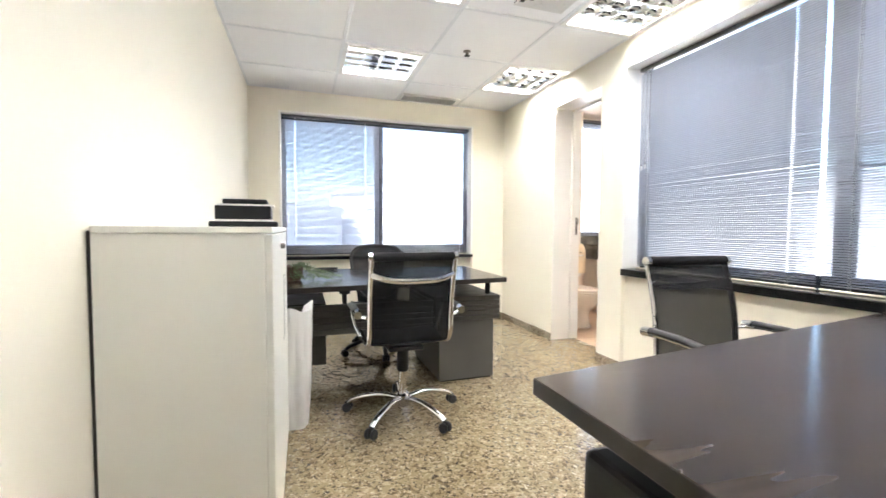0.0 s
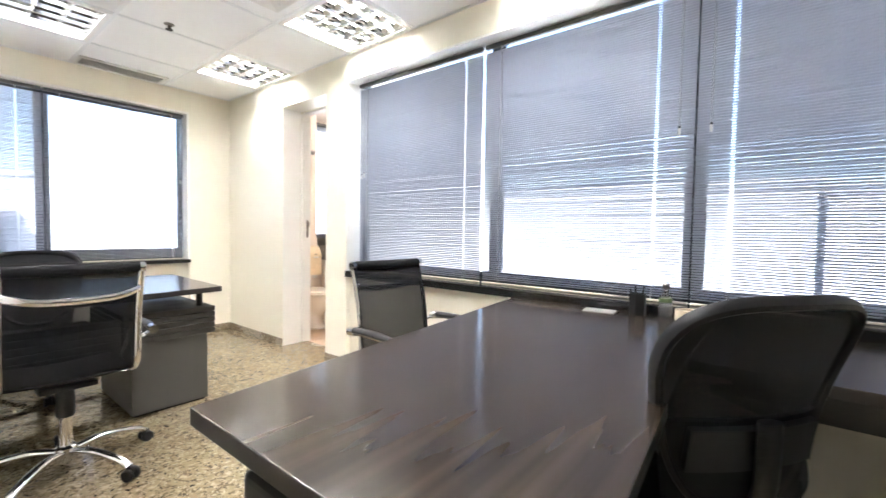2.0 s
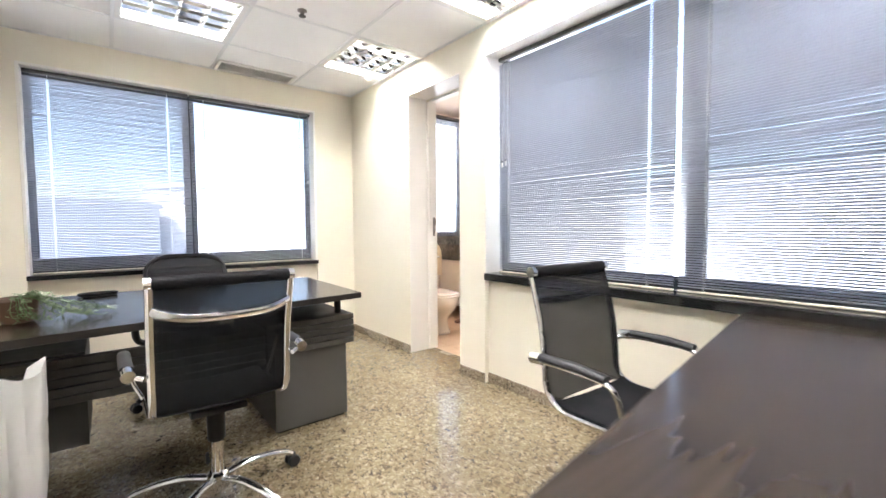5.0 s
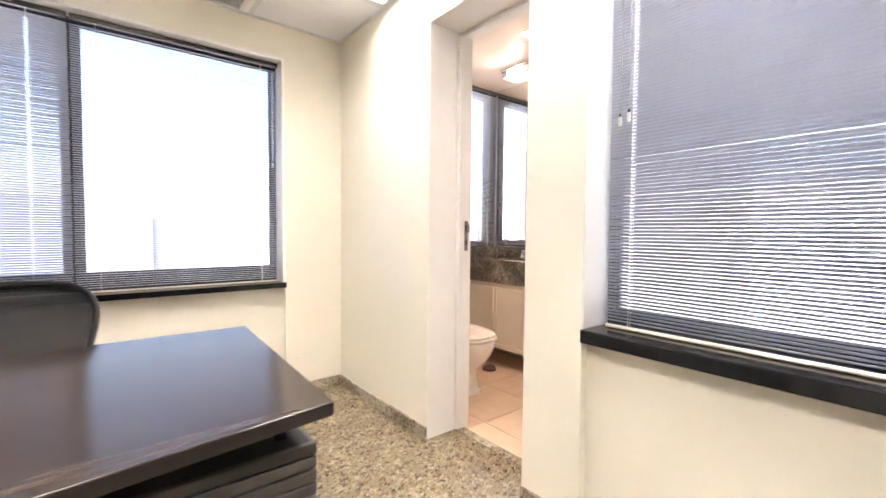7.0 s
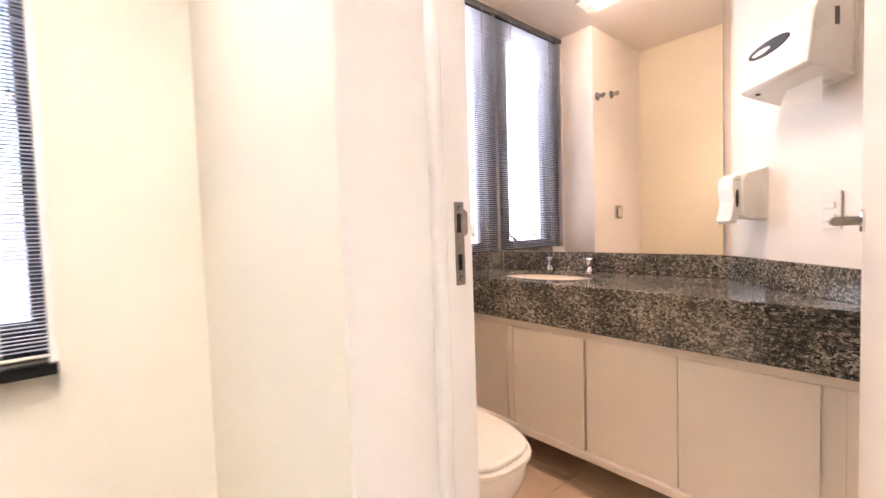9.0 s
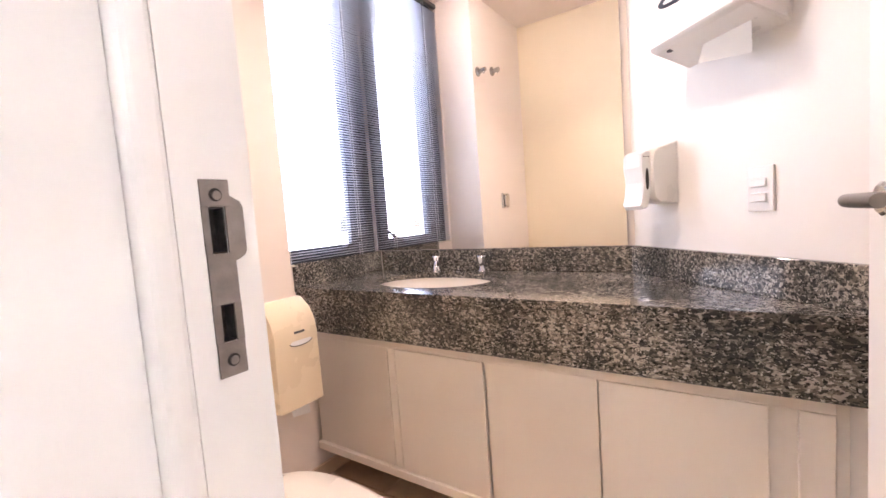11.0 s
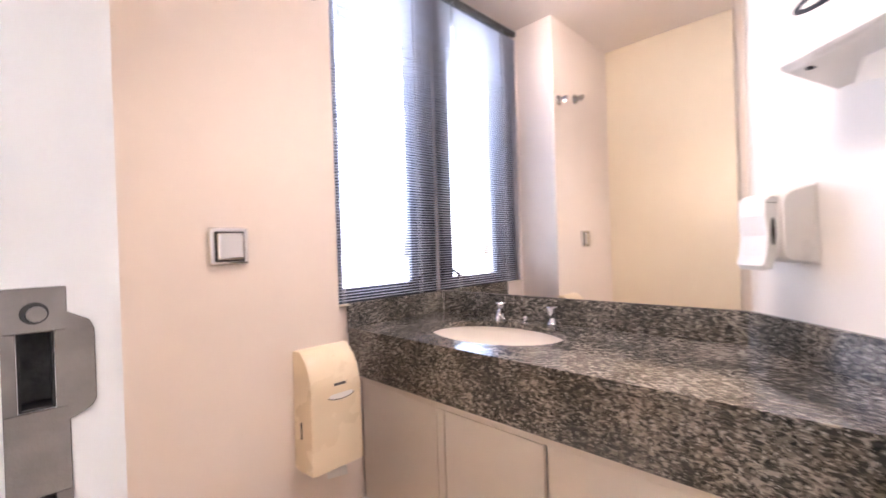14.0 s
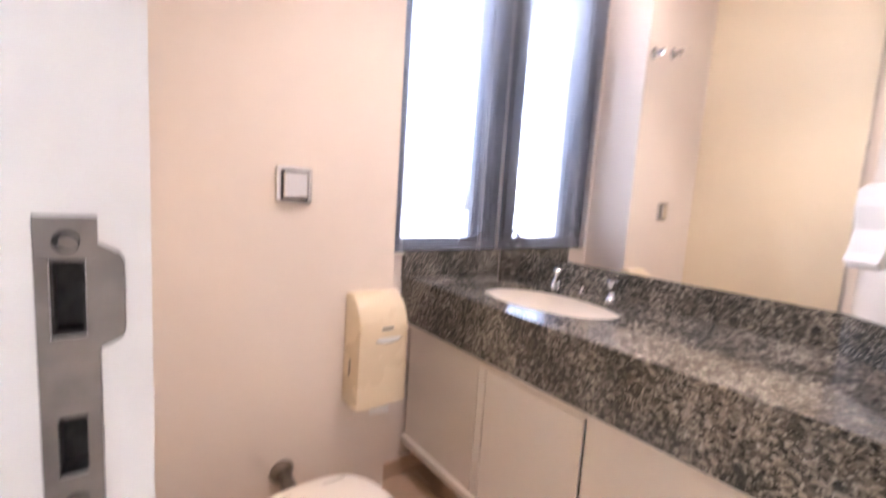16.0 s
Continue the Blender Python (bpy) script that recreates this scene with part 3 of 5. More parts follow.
    part("latch_knob", tube([(0.03, -0.024, 0.02), (0.05, -0.026, 0.034)], 0.011, 10), "black_plastic", lt)
    blind(pose(w0 + 0.008, YW - 0.012, z0 + 0.004), w1 - w0 - 0.016, z1 - z0 - 0.006, -4, "fully open grey venetian blind in the washroom window", "", cords=(0.2, 0.8))


build_windows()


# ---------------------------------------------------------------- ceiling fittings
def wedge(c):
    bm = bmesh.new()
    pr = [(-0.0025, 0.0), (0.0025, 0.0), (0.008, 0.028), (0.02, 0.054), (-0.02, 0.054), (-0.008, 0.028)]
    r0 = [bm.verts.new((p, -c, q)) for p, q in pr]
    r1 = [bm.verts.new((p, c, q)) for p, q in pr]
    for i in range(6):
        bm.faces.new((r0[i], r0[(i + 1) % 6], r1[(i + 1) % 6], r1[i]))
    bm.faces.new(r0[::-1])
    bm.faces.new(r1)
    bmesh.ops.recalc_face_normals(bm, faces=bm.faces[:])
    return bm


def build_lamp(x0, x1, y0, y1):
    """A recessed fluorescent fitting: housing, four tubes, a bright louvre of crossed blades."""
    lamp = thing("ceiling_light", pose((x0 + x1) / 2, (y0 + y1) / 2, ZC), "square recessed fluorescent light with bright metal louvre, lit", "ceiling light", "office ceiling lights")
    w, d = (x1 - x0) / 2 - 0.012, (y1 - y0) / 2 - 0.012
    hs = bmesh.new()
    for bx in ((-w, -w + 0.004, -d, d, 0.0, 0.125), (w - 0.004, w, -d, d, 0.0, 0.125), (-w + 0.004, w - 0.004, -d, -d + 0.004, 0.0, 0.1),
               (-w + 0.004, w - 0.004, d - 0.004, d, 0.0, 0.125), (-w, w, -d, d, 0.125, 0.129)):
        box(*bx, bm=hs)
    part("housing", hs, "reflector", lamp, smooth=False)
    fr = bmesh.new()
    f = 0.03
    for bx in ((-w, -w + f, -d, d, -0.006, 0.0), (w - f, w, -d, d, -0.006, 0.0), (-w + f, w - f, -d, -d + f, -0.006, 0.0), (-w + f, w - f, d - f, d, -0.006, 0.0)):
        box(*bx, bm=fr)
    part("frame", fr, "white_plastic", lamp, "white metal rim", smooth=False)
    a, c = w - f, d - f
    first = None
    for k in range(4):
        x = -a + (k + 0.5) * 2 * a / 4
        if first is None:
            first = part("tube", tube([(0, -c + 0.02, 0.076), (0, c - 0.02, 0.076)], 0.013, 10), "tube_glow", lamp, "glowing fluorescent tube")
            first.matrix_basis = pose(x, 0, 0)
        else:
            share(first, pose(x, 0, 0), lamp)
    # long blades between the tubes and curved cross blades
    first = None
    for k in range(5):
        x = -a + k * 2 * a / 4
        if first is None:
            first = part("long_blade", wedge(c), "louvre_metal", lamp, smooth=False)
            first.matrix_basis = pose(x, 0, 0)
        else:
            share(first, pose(x, 0, 0), lamp)
    first = None
    for k in range(1, 5):
        y = -c + k * 2 * c / 5
        if first is None:
            pr = [(-0.0025, 0.0), (0.0025, 0.0), (0.007, 0.024), (0.017, 0.048), (-0.017, 0.048), (-0.007, 0.024)]
            bm = bmesh.new()
            r0 = [bm.verts.new((-a, p, q)) for p, q in pr]
            r1 = [bm.verts.new((a, p, q)) for p, q in pr]
            for i in range(6):
                bm.faces.new((r0[i], r0[(i + 1) % 6], r1[(i + 1) % 6], r1[i]))
            bm.faces.new(r0[::-1])
            bm.faces.new(r1)
            bmesh.ops.recalc_face_normals(bm, faces=bm.faces[:])
            first = part("cross_blade", bm, "louvre_metal", lamp, smooth=False)
            first.matrix_basis = pose(0, y, 0.001)
        else:
            share(first, pose(0, y, 0.001), lamp)


def build_ceiling_fittings():
    for i, j in sorted(LAMP_CELLS):
        build_lamp(GX[i], GX[i + 1], GY[j + 1], GY[j])
    # square four-way air diffuser
    v = thing("air_diffuser", pose(1.92, 2.27, ZC), "square white ceiling air diffuser with slanted louvres", "air vent")
    for k, (h, z) in enumerate(((0.19, 0.0), (0.145, -0.006), (0.1, -0.012), (0.055, -0.016))):
        rings = [oval(h, h, z - 0.012, 4), oval(h - 0.03, h - 0.03, z + 0.0, 4), oval(h - 0.034, h - 0.034, z - 0.001, 4), oval(h - 0.004, h - 0.004, z - 0.014, 4)]
        c, s = math.cos(math.pi / 4), math.sin(math.pi / 4)
        rings = [[((x * c - y * s) * 1.3, (x * s + y * c) * 1.3, z2) for x, y, z2 in r] for r in rings]
        bm = loft(rings + [rings[0]], cap=False)
        part("vane", bm, "white_plastic", v, smooth=False)
    part("backing", box(-0.17, 0.17, -0.17, 0.17, -0.002, 0.0), "lock_dark", v, "dark duct opening", smooth=False)
    # long return grille by the end wall
    g = thing("return_grille", pose(1.8, 4.5, ZC), "white rectangular ceiling return-air grille", "air vent")
    part("backing", box(-0.3, 0.3, -0.1, 0.1, -0.003, -0.001), "vent_grey", g, smooth=False)
    for bx in ((-0.32, 0.32, 0.095, 0.12), (-0.32, 0.32, -0.12, -0.095), (-0.32, -0.295, -0.095, 0.095), (0.295, 0.32, -0.095, 0.095)):
        part("frame", box(*bx, -0.014, 0.0, 0.003, 1), "white_plastic", g)
    first = None
    for k in range(9):
        m = pose(0, -0.08 + k * 0.02, -0.008, 35)
        if first is None:
            first = part("slat", box(-0.295, 0.295, -0.008, 0.008, -0.0007, 0.0007), "white_plastic", g, smooth=False)
            first.matrix_basis = m
        else:
            share(first, m, g)
    d = thing("sprinkler", pose(1.737, 3.205, ZC), "small dark round sprinkler head under the ceiling", "sprinkler")
    part("rose", lathe([(0.03, 0.0), (0.03, -0.004), (0.012, -0.01), (0.012, -0.03)], 18), "brushed_steel", d)
    part("head", lathe([(0.008, -0.03), (0.022, -0.034), (0.022, -0.038), (0.006, -0.042)], 18), "lock_dark", d)


build_ceiling_fittings()


# ---------------------------------------------------------------- office chairs
def star_base(ch, metal, hub_z=0.1, r=0.325, turn=0.0, col="chrome"):
    part("column", tube([(0, 0, 0.09), (0, 0, 0.30)], 0.025, 16), col, ch)
    part("gas_lift_sleeve", lathe([(0.03, 0.26), (0.034, 0.27), (0.034, 0.38), (0.028, 0.4)], 16), "black_plastic", ch)
    part("hub", lathe([(0.03, 0.05), (0.042, 0.06), (0.042, 0.12), (0.03, 0.13)], 16), metal, ch)
    leg = wheel = rim = None
    for k in range(5):
        m = pose(0, 0, 0, 0, 0, turn + 72 * k)
        if leg is None:
            leg = part("leg", tube(curve([(0.03, 0, hub_z), (0.12, 0, hub_z + 0.012), (0.22, 0, hub_z), (r - 0.03, 0, 0.078), (r, 0, 0.058)], 4), 0.019, 12, flat=0.014), metal, ch)
            leg.matrix_basis = m
            wheel = part("caster", box(r - 0.012, r + 0.022, -0.009, 0.009, 0.012, 0.062, 0.006, 2), "black_plastic", ch, "black twin-wheel caster")
            wheel.matrix_basis = m
            disc = lathe([(0.012, -0.008), (0.024, -0.009), (0.0275, -0.004), (0.0275, 0.004), (0.024, 0.009), (0.012, 0.008)], 16)
            rim = part("wheel", disc, "black_plastic", wheel)
            rim.matrix_basis = pose(r + 0.008, -0.0185, 0.0275, 90)
            share(rim, pose(r + 0.008, 0.0185, 0.0275, 90), wheel)
        else:
            share(leg, m, ch)
            fork = share(wheel, m, ch)
            for dy in (-0.0185, 0.0185):
                share(rim, pose(r + 0.008, dy, 0.0275, 90), fork)


def build_sling_chair(m, label, group, turn=0.0, seat_z=0.0):
    """Chrome-framed office chair with a black mesh sling, rolled top edge and loop arms. Faces +y."""
    ch = thing("office_chair", m, label, "chair", group)
    star_base(ch, "chrome", turn=turn)
    part("seat_plate", box(-0.1, 0.1, -0.1, 0.12, 0.4, 0.425, 0.008), "black_plastic", ch)
    part("tilt_lever", tube([(0.06, 0.02, 0.415), (0.2, 0.03, 0.41), (0.24, 0.035, 0.405)], 0.006, 8), "chrome", ch)
    prof = curve([(0, 0.25, 0.425), (0, 0.2, 0.458), (0, 0.0, 0.452), (0, -0.13, 0.455), (0, -0.185, 0.5), (0, -0.195, 0.6), (0, -0.215, 0.75), (0, -0.265, 0.93)], 5)
    nprof = len(prof) - 1

    def at(v):
        f = v * nprof
        i = min(int(f), nprof - 1)
        return prof[i].lerp(prof[i + 1], f - i)

    part("seat", sheet(lambda u, v: (0.43 * (u - 0.5), at(v * 0.5).y, at(v * 0.5).z - 0.012 * (1 - (2 * u - 1) ** 2)), 8, 16, 0.012), "black_fabric", ch, "black upholstered sling seat")
    part("backrest", sheet(lambda u, v: (0.45 * (u - 0.5), at(0.5 + v * 0.5).y - 0.012 * (1 - (2 * u - 1) ** 2), at(0.5 + v * 0.5).z), 8, 18, 0.006), "sling_mesh", ch, "black see-through mesh back")
    for s in (-1, 1):
        part("side_rail", tube([(s * 0.222, p.y - 0.012 * min(1, max(0, (p.z - 0.46) * 12)), p.z) for p in prof], 0.0135, 12, flat=0.011), "chrome", ch, "polished chrome side rail")
        part("arm_loop", tube(curve([(s * 0.232, 0.12, 0.45), (s * 0.262, 0.13, 0.52), (s * 0.285, 0.1, 0.625), (s * 0.287, -0.05, 0.64), (s * 0.28, -0.18, 0.635), (s * 0.24, -0.224, 0.625)], 5), 0.009, 10), "chrome", ch, "chrome arm loop")
        part("arm_pad", tube([(s * 0.287, 0.09, 0.645), (s * 0.288, -0.02, 0.655), (s * 0.286, -0.17, 0.652)], 0.021, 12, flat=0.014), "black_plastic", ch, "black arm pad")
        part("arm_cap", tube([(s * 0.285, -0.165, 0.645), (s * 0.283, -0.215, 0.64)], 0.021, 12), "chrome", ch)
        part("roll_cap", tube([(s * 0.214, -0.271, 0.943), (s * 0.236, -0.271, 0.943)], 0.021, 16), "chrome", ch)
    part("top_roll", tube([(-0.216, -0.271, 0.943), (0.216, -0.271, 0.943)], 0.022, 16), "black_fabric", ch, "black padded roll along the top edge")
    part("cross_bar", tube(curve([(-0.222, -0.243, 0.858), (-0.2, -0.272, 0.842), (-0.1, -0.294, 0.82), (0.1, -0.294, 0.82), (0.2, -0.272, 0.842), (0.222, -0.243, 0.858)], 6), 0.01, 10, flat=0.016), "chrome", ch, "curved chrome bar behind the back")
    part("seat_bar", tube([(-0.222, 0.0, 0.438), (0.222, 0.0, 0.438)], 0.011, 10), "chrome", ch)
    return ch


def build_mesh_chair(m, label, group, drop=0.0):
    """Black task chair with a wide mesh back in a rounded frame. Faces +y."""
    ch = thing("task_chair", m, label, "chair", group)
    star_base(ch, "black_plastic", turn=20, col="black_plastic")
    part("tilt_box", box(-0.09, 0.09, -0.12, 0.1, 0.37, 0.43, 0.015), "black_plastic", ch)

    def outline(k, n, s=1.0):
        a = 2 * math.pi * k / n
        c, sn = math.cos(a), math.sin(a)
        x = math.copysign(abs(c) ** 0.58, c)
        z = math.copysign(abs(sn) ** 0.62, sn)
        w = 0.15 + 0.132 * (z * 0.5 + 0.5) ** 0.8
        return x * w * s, 0.74 + z * 0.25 * s

    def back_y(x, z):
        return -0.2 - 0.13 * ((z - 0.49) / 0.5) - 0.05 * (1 - (x / 0.27) ** 2) + 0.035 * math.sin((z - 0.49) * 6)

    n = 44
    ring = [(x, back_y(x, z), z) for x, z in (outline(k, n) for k in range(n))]
    part("back_frame", tube(ring, 0.013, 8, closed=True, flat=0.019), "black_plastic", ch, "rounded black plastic back frame")
    bm = bmesh.new()
    rows = []
    for j in range(1, 8):
        s = j / 7 * 0.98
        rows.append([bm.verts.new((x, back_y(x, z), z)) for x, z in (outline(k, n, s) for k in range(n))])
    c = bm.verts.new((0, back_y(0, 0.74), 0.74))
    for k in range(n):
        bm.faces.new((c, rows[0][k], rows[0][(k + 1) % n]))
    for a, b2 in zip(rows, rows[1:]):
        for k in range(n):
            bm.faces.new((a[k], b2[k], b2[(k + 1) % n], a[(k + 1) % n]))
    part("back_mesh", bm, "chair_mesh", ch, "black see-through woven mesh")
    part("lower_shell", sheet(lambda u, v: ((0.36 + 0.08 * v) * (u - 0.5), back_y((0.36 + 0.08 * v) * (u - 0.5), 0.46 + 0.25 * v) - 0.012, 0.46 + 0.25 * v), 10, 6, 0.016), "black_fabric", ch, "solid black lower back")
    part("lumbar_pad", sheet(lambda u, v: (0.34 * (u - 0.5), back_y(0.34 * (u - 0.5), 0.62 + 0.1 * v) - 0.036, 0.6 + 0.1 * v), 8, 3, 0.018), "black_plastic", ch)
    part("back_spine", tube(curve([(0, -0.08, 0.4), (0, -0.24, 0.43), (0, -0.31, 0.55), (0, -0.32, 0.72)], 6), 0.03, 10, flat=0.018), "black_plastic", ch)
    part("seat", sheet(lambda u, v: (0.5 * (u - 0.5), -0.2 + 0.45 * v, 0.47 - 0.05 * max(0, v - 0.8) * 5 * max(0, v - 0.8) * 5 + 0.018 * (2 * u - 1) ** 2), 10, 10, 0.04), "black_fabric", ch)
    for s in (-1, 1):
        part("arm_post", tube(curve([(s * 0.22, -0.16, 0.42), (s * 0.3, -0.14, 0.46), (s * 0.31, -0.1, 0.6)], 5), 0.032, 12, flat=0.02), "black_plastic", ch)
        part("arm_pad", box(s * 0.31 - 0.045, s * 0.31 + 0.045, -0.15, 0.12, 0.6, 0.63, 0.013), "black_plastic", ch)
    for o in ch.children:
        if o.name.split(".")[0] not in ("leg", "caster", "hub", "column"):
            o.matrix_basis = pose(0, 0, -drop)
    return ch


# ---------------------------------------------------------------- desks
def groove_panel(desk, x0, x1, y0, y1, z0, z1, n=4, along="x"):
    """A deep fascia of stacked dark boards with shadow grooves."""
    h = (z1 - z0) / n
    for k in range(n):
        part("fascia_board", box(x0, x1, y0, y1, z0 + k * h + 0.0022, z0 + (k + 1) * h - 0.0022, 0.003, 1), "fascia_grey", desk)
    part("fascia_core", box(x0 + 0.012, x1 - 0.012, y0 + 0.012, y1 - 0.012, z0 + 0.002, z1 - 0.002), "black_plastic", desk, smooth=False)


def build_desk_far():
    d = thing("office_desk", pose(0, 0, 0), "dark brown wood-grain desk with floating top and grooved fascia", "desk", "office desks")
    bm = prism([(0.1, 2.44), (1.833, 2.655), (1.872, 3.6), (0.1, 3.6)], 0.718, 0.75, 0.003)
    edge_faces(part("desktop", bm, "wood_dark", d, "dark brown wood-grain top"), "edge_band")
    for x, y in ((1.77, 2.84), (0.25, 2.8), (1.77, 3.4), (0.25, 3.4)):
        part("post", tube([(x, y, 0.6), (x, y, 0.719)], 0.019, 14), "black_plastic", d)
    groove_panel(d, 1.34, 1.835, 2.76, 3.5, 0.44, 0.615, 5)
    groove_panel(d, 0.12, 1.335, 2.77, 2.81, 0.40, 0.595, 5)
    part("pedestal", box(1.385, 1.8, 2.795, 3.46, 0.012, 0.438, 0.004), "grey_laminate", d, "grey laminate drawer pedestal")
    part("plinth", box(1.4, 1.785, 2.81, 3.44, 0.0, 0.012), "black_plastic", d, smooth=False)
    part("drawer_box", box(0.14, 0.62, 2.82, 3.3, 0.2, 0.6, 0.004), "dark_laminate", d, "dark hanging drawer box")
    part("end_panel", box(0.12, 0.15, 2.8, 3.5, 0.0, 0.4, 0.003), "dark_laminate", d)
    return d


def build_desk_near():
    d = thing("office_desk", pose(0, 0, 0), "large L-shaped dark brown wood-grain desk by the long window", "desk", "office desks")
    bm = prism([(0.977, 0.838), (0.978, 0.03), (2.062, 0.105), (2.79, 0.105), (2.79, 1.085)], 0.712, 0.75, 0.003)
    edge_faces(part("desktop", bm, "wood_dark", d, "dark brown wood-grain top"), "edge_band")
    bm = prism([(2.068, 0.1), (2.07, -0.698), (2.775, -0.712), (2.775, 0.1)], 0.714, 0.748, 0.003)
    edge_faces(part("return_top", bm, "wood_dark", d, "dark wood-grain return by the window"), "edge_band")
    for x, y in ((1.12, 0.42), (2.6, 0.5), (2.18, -0.6), (2.68, -0.6)):
        part("post", tube([(x, y, 0.58), (x, y, 0.716)], 0.019, 14), "chrome", d, "chrome post")
    part("beam_end", box(1.035, 1.1, 0.2, 0.735, 0.36, 0.632, 0.02, 3), "black_plastic", d, "rounded black end of the support beam")
    part("beam", box(1.1, 2.72, 0.26, 0.7, 0.43, 0.58, 0.006), "dark_laminate", d)
    part("pedestal", box(1.14, 1.56, 0.24, 0.72, 0.0, 0.428, 0.004), "grey_laminate", d, "grey drawer pedestal")
    part("leg_panel", box(2.36, 2.74, -0.57, -0.5, 0.0, 0.6, 0.004), "black_plastic", d)
    part("return_beam", box(2.2, 2.72, -0.52, 0.0, 0.6, 0.712, 0.006), "dark_laminate", d)
    part("return_leg", box(2.14, 2.22, -0.66, -0.58, 0.0, 0.6, 0.008), "vent_grey", d, "pale grey leg under the return")
    part("foot_panel", box(2.5, 2.53, 0.2, 1.0, 0.0, 0.43, 0.004), "dark_laminate", d)
    return d


def build_white_cabinet():
    c = thing("cabinet", pose(0, 0, 0), "low white office cupboard against the cream wall", "cabinet")
    x0, x1, y0, y1, z = -0.02, 0.405, 1.29, 2.27, 1.088
    # dark strip in place of the shadow gap between cupboard and wall
    part("back_edge", box(XL + 0.001, x0 - 0.0005, y0 + 0.004, y1 - 0.004, 0.0, z - 0.012), "dark_laminate", c, "dark strip standing in for the shaded gap to the wall", smooth=False)
    part("body", box(x0, x1 - 0.02, y0, y1, 0.04, z - 0.018, 0.002, 1), "cabinet_white", c)
    part("top", box(x0, x1, y0 - 0.002, y1 + 0.002, z - 0.018, z, 0.003), "cabinet_white", c)
    part("plinth", box(x0 + 0.01, x1 - 0.04, y0 + 0.01, y1 - 0.01, 0.0, 0.04), "cabinet_white", c, smooth=False)
    ym = (y0 + y1) / 2
    for a, b in ((y0, ym - 0.002), (ym + 0.002, y1)):
        part("door", box(x1 - 0.019, x1, a, b, 0.045, z - 0.022, 0.002, 1), "cabinet_white", c)
    part("lock_knob", lathe([(0.011, 0.0), (0.011, 0.012), (0.008, 0.016)], 16), "brushed_steel", c, "small steel door knob").matrix_basis = pose(x1, ym - 0.05, z - 0.07, 0, 90)
    first = None
    for k in range(14):
        m = pose(x1 + 0.0004, ym + 0.16 + 0.02 * (k % 2), 0.62 + 0.02 * k)
        if first is None:
            first = part("vent_slot", box(-0.002, 0.001, -0.06, 0.06, -0.003, 0.003), "vent_grey", c, "narrow dark vent slot", smooth=False)
            first.matrix_basis = m
        else:
            share(first, m, c)
    for a in (y0, y1 - 0.014):
        part("foot", lathe([(0.014, 0.0), (0.014, 0.006), (0.01, 0.012)], 12), "black_plastic", c).matrix_basis = pose(x1 - 0.06, a + 0.007, 0)
    return c


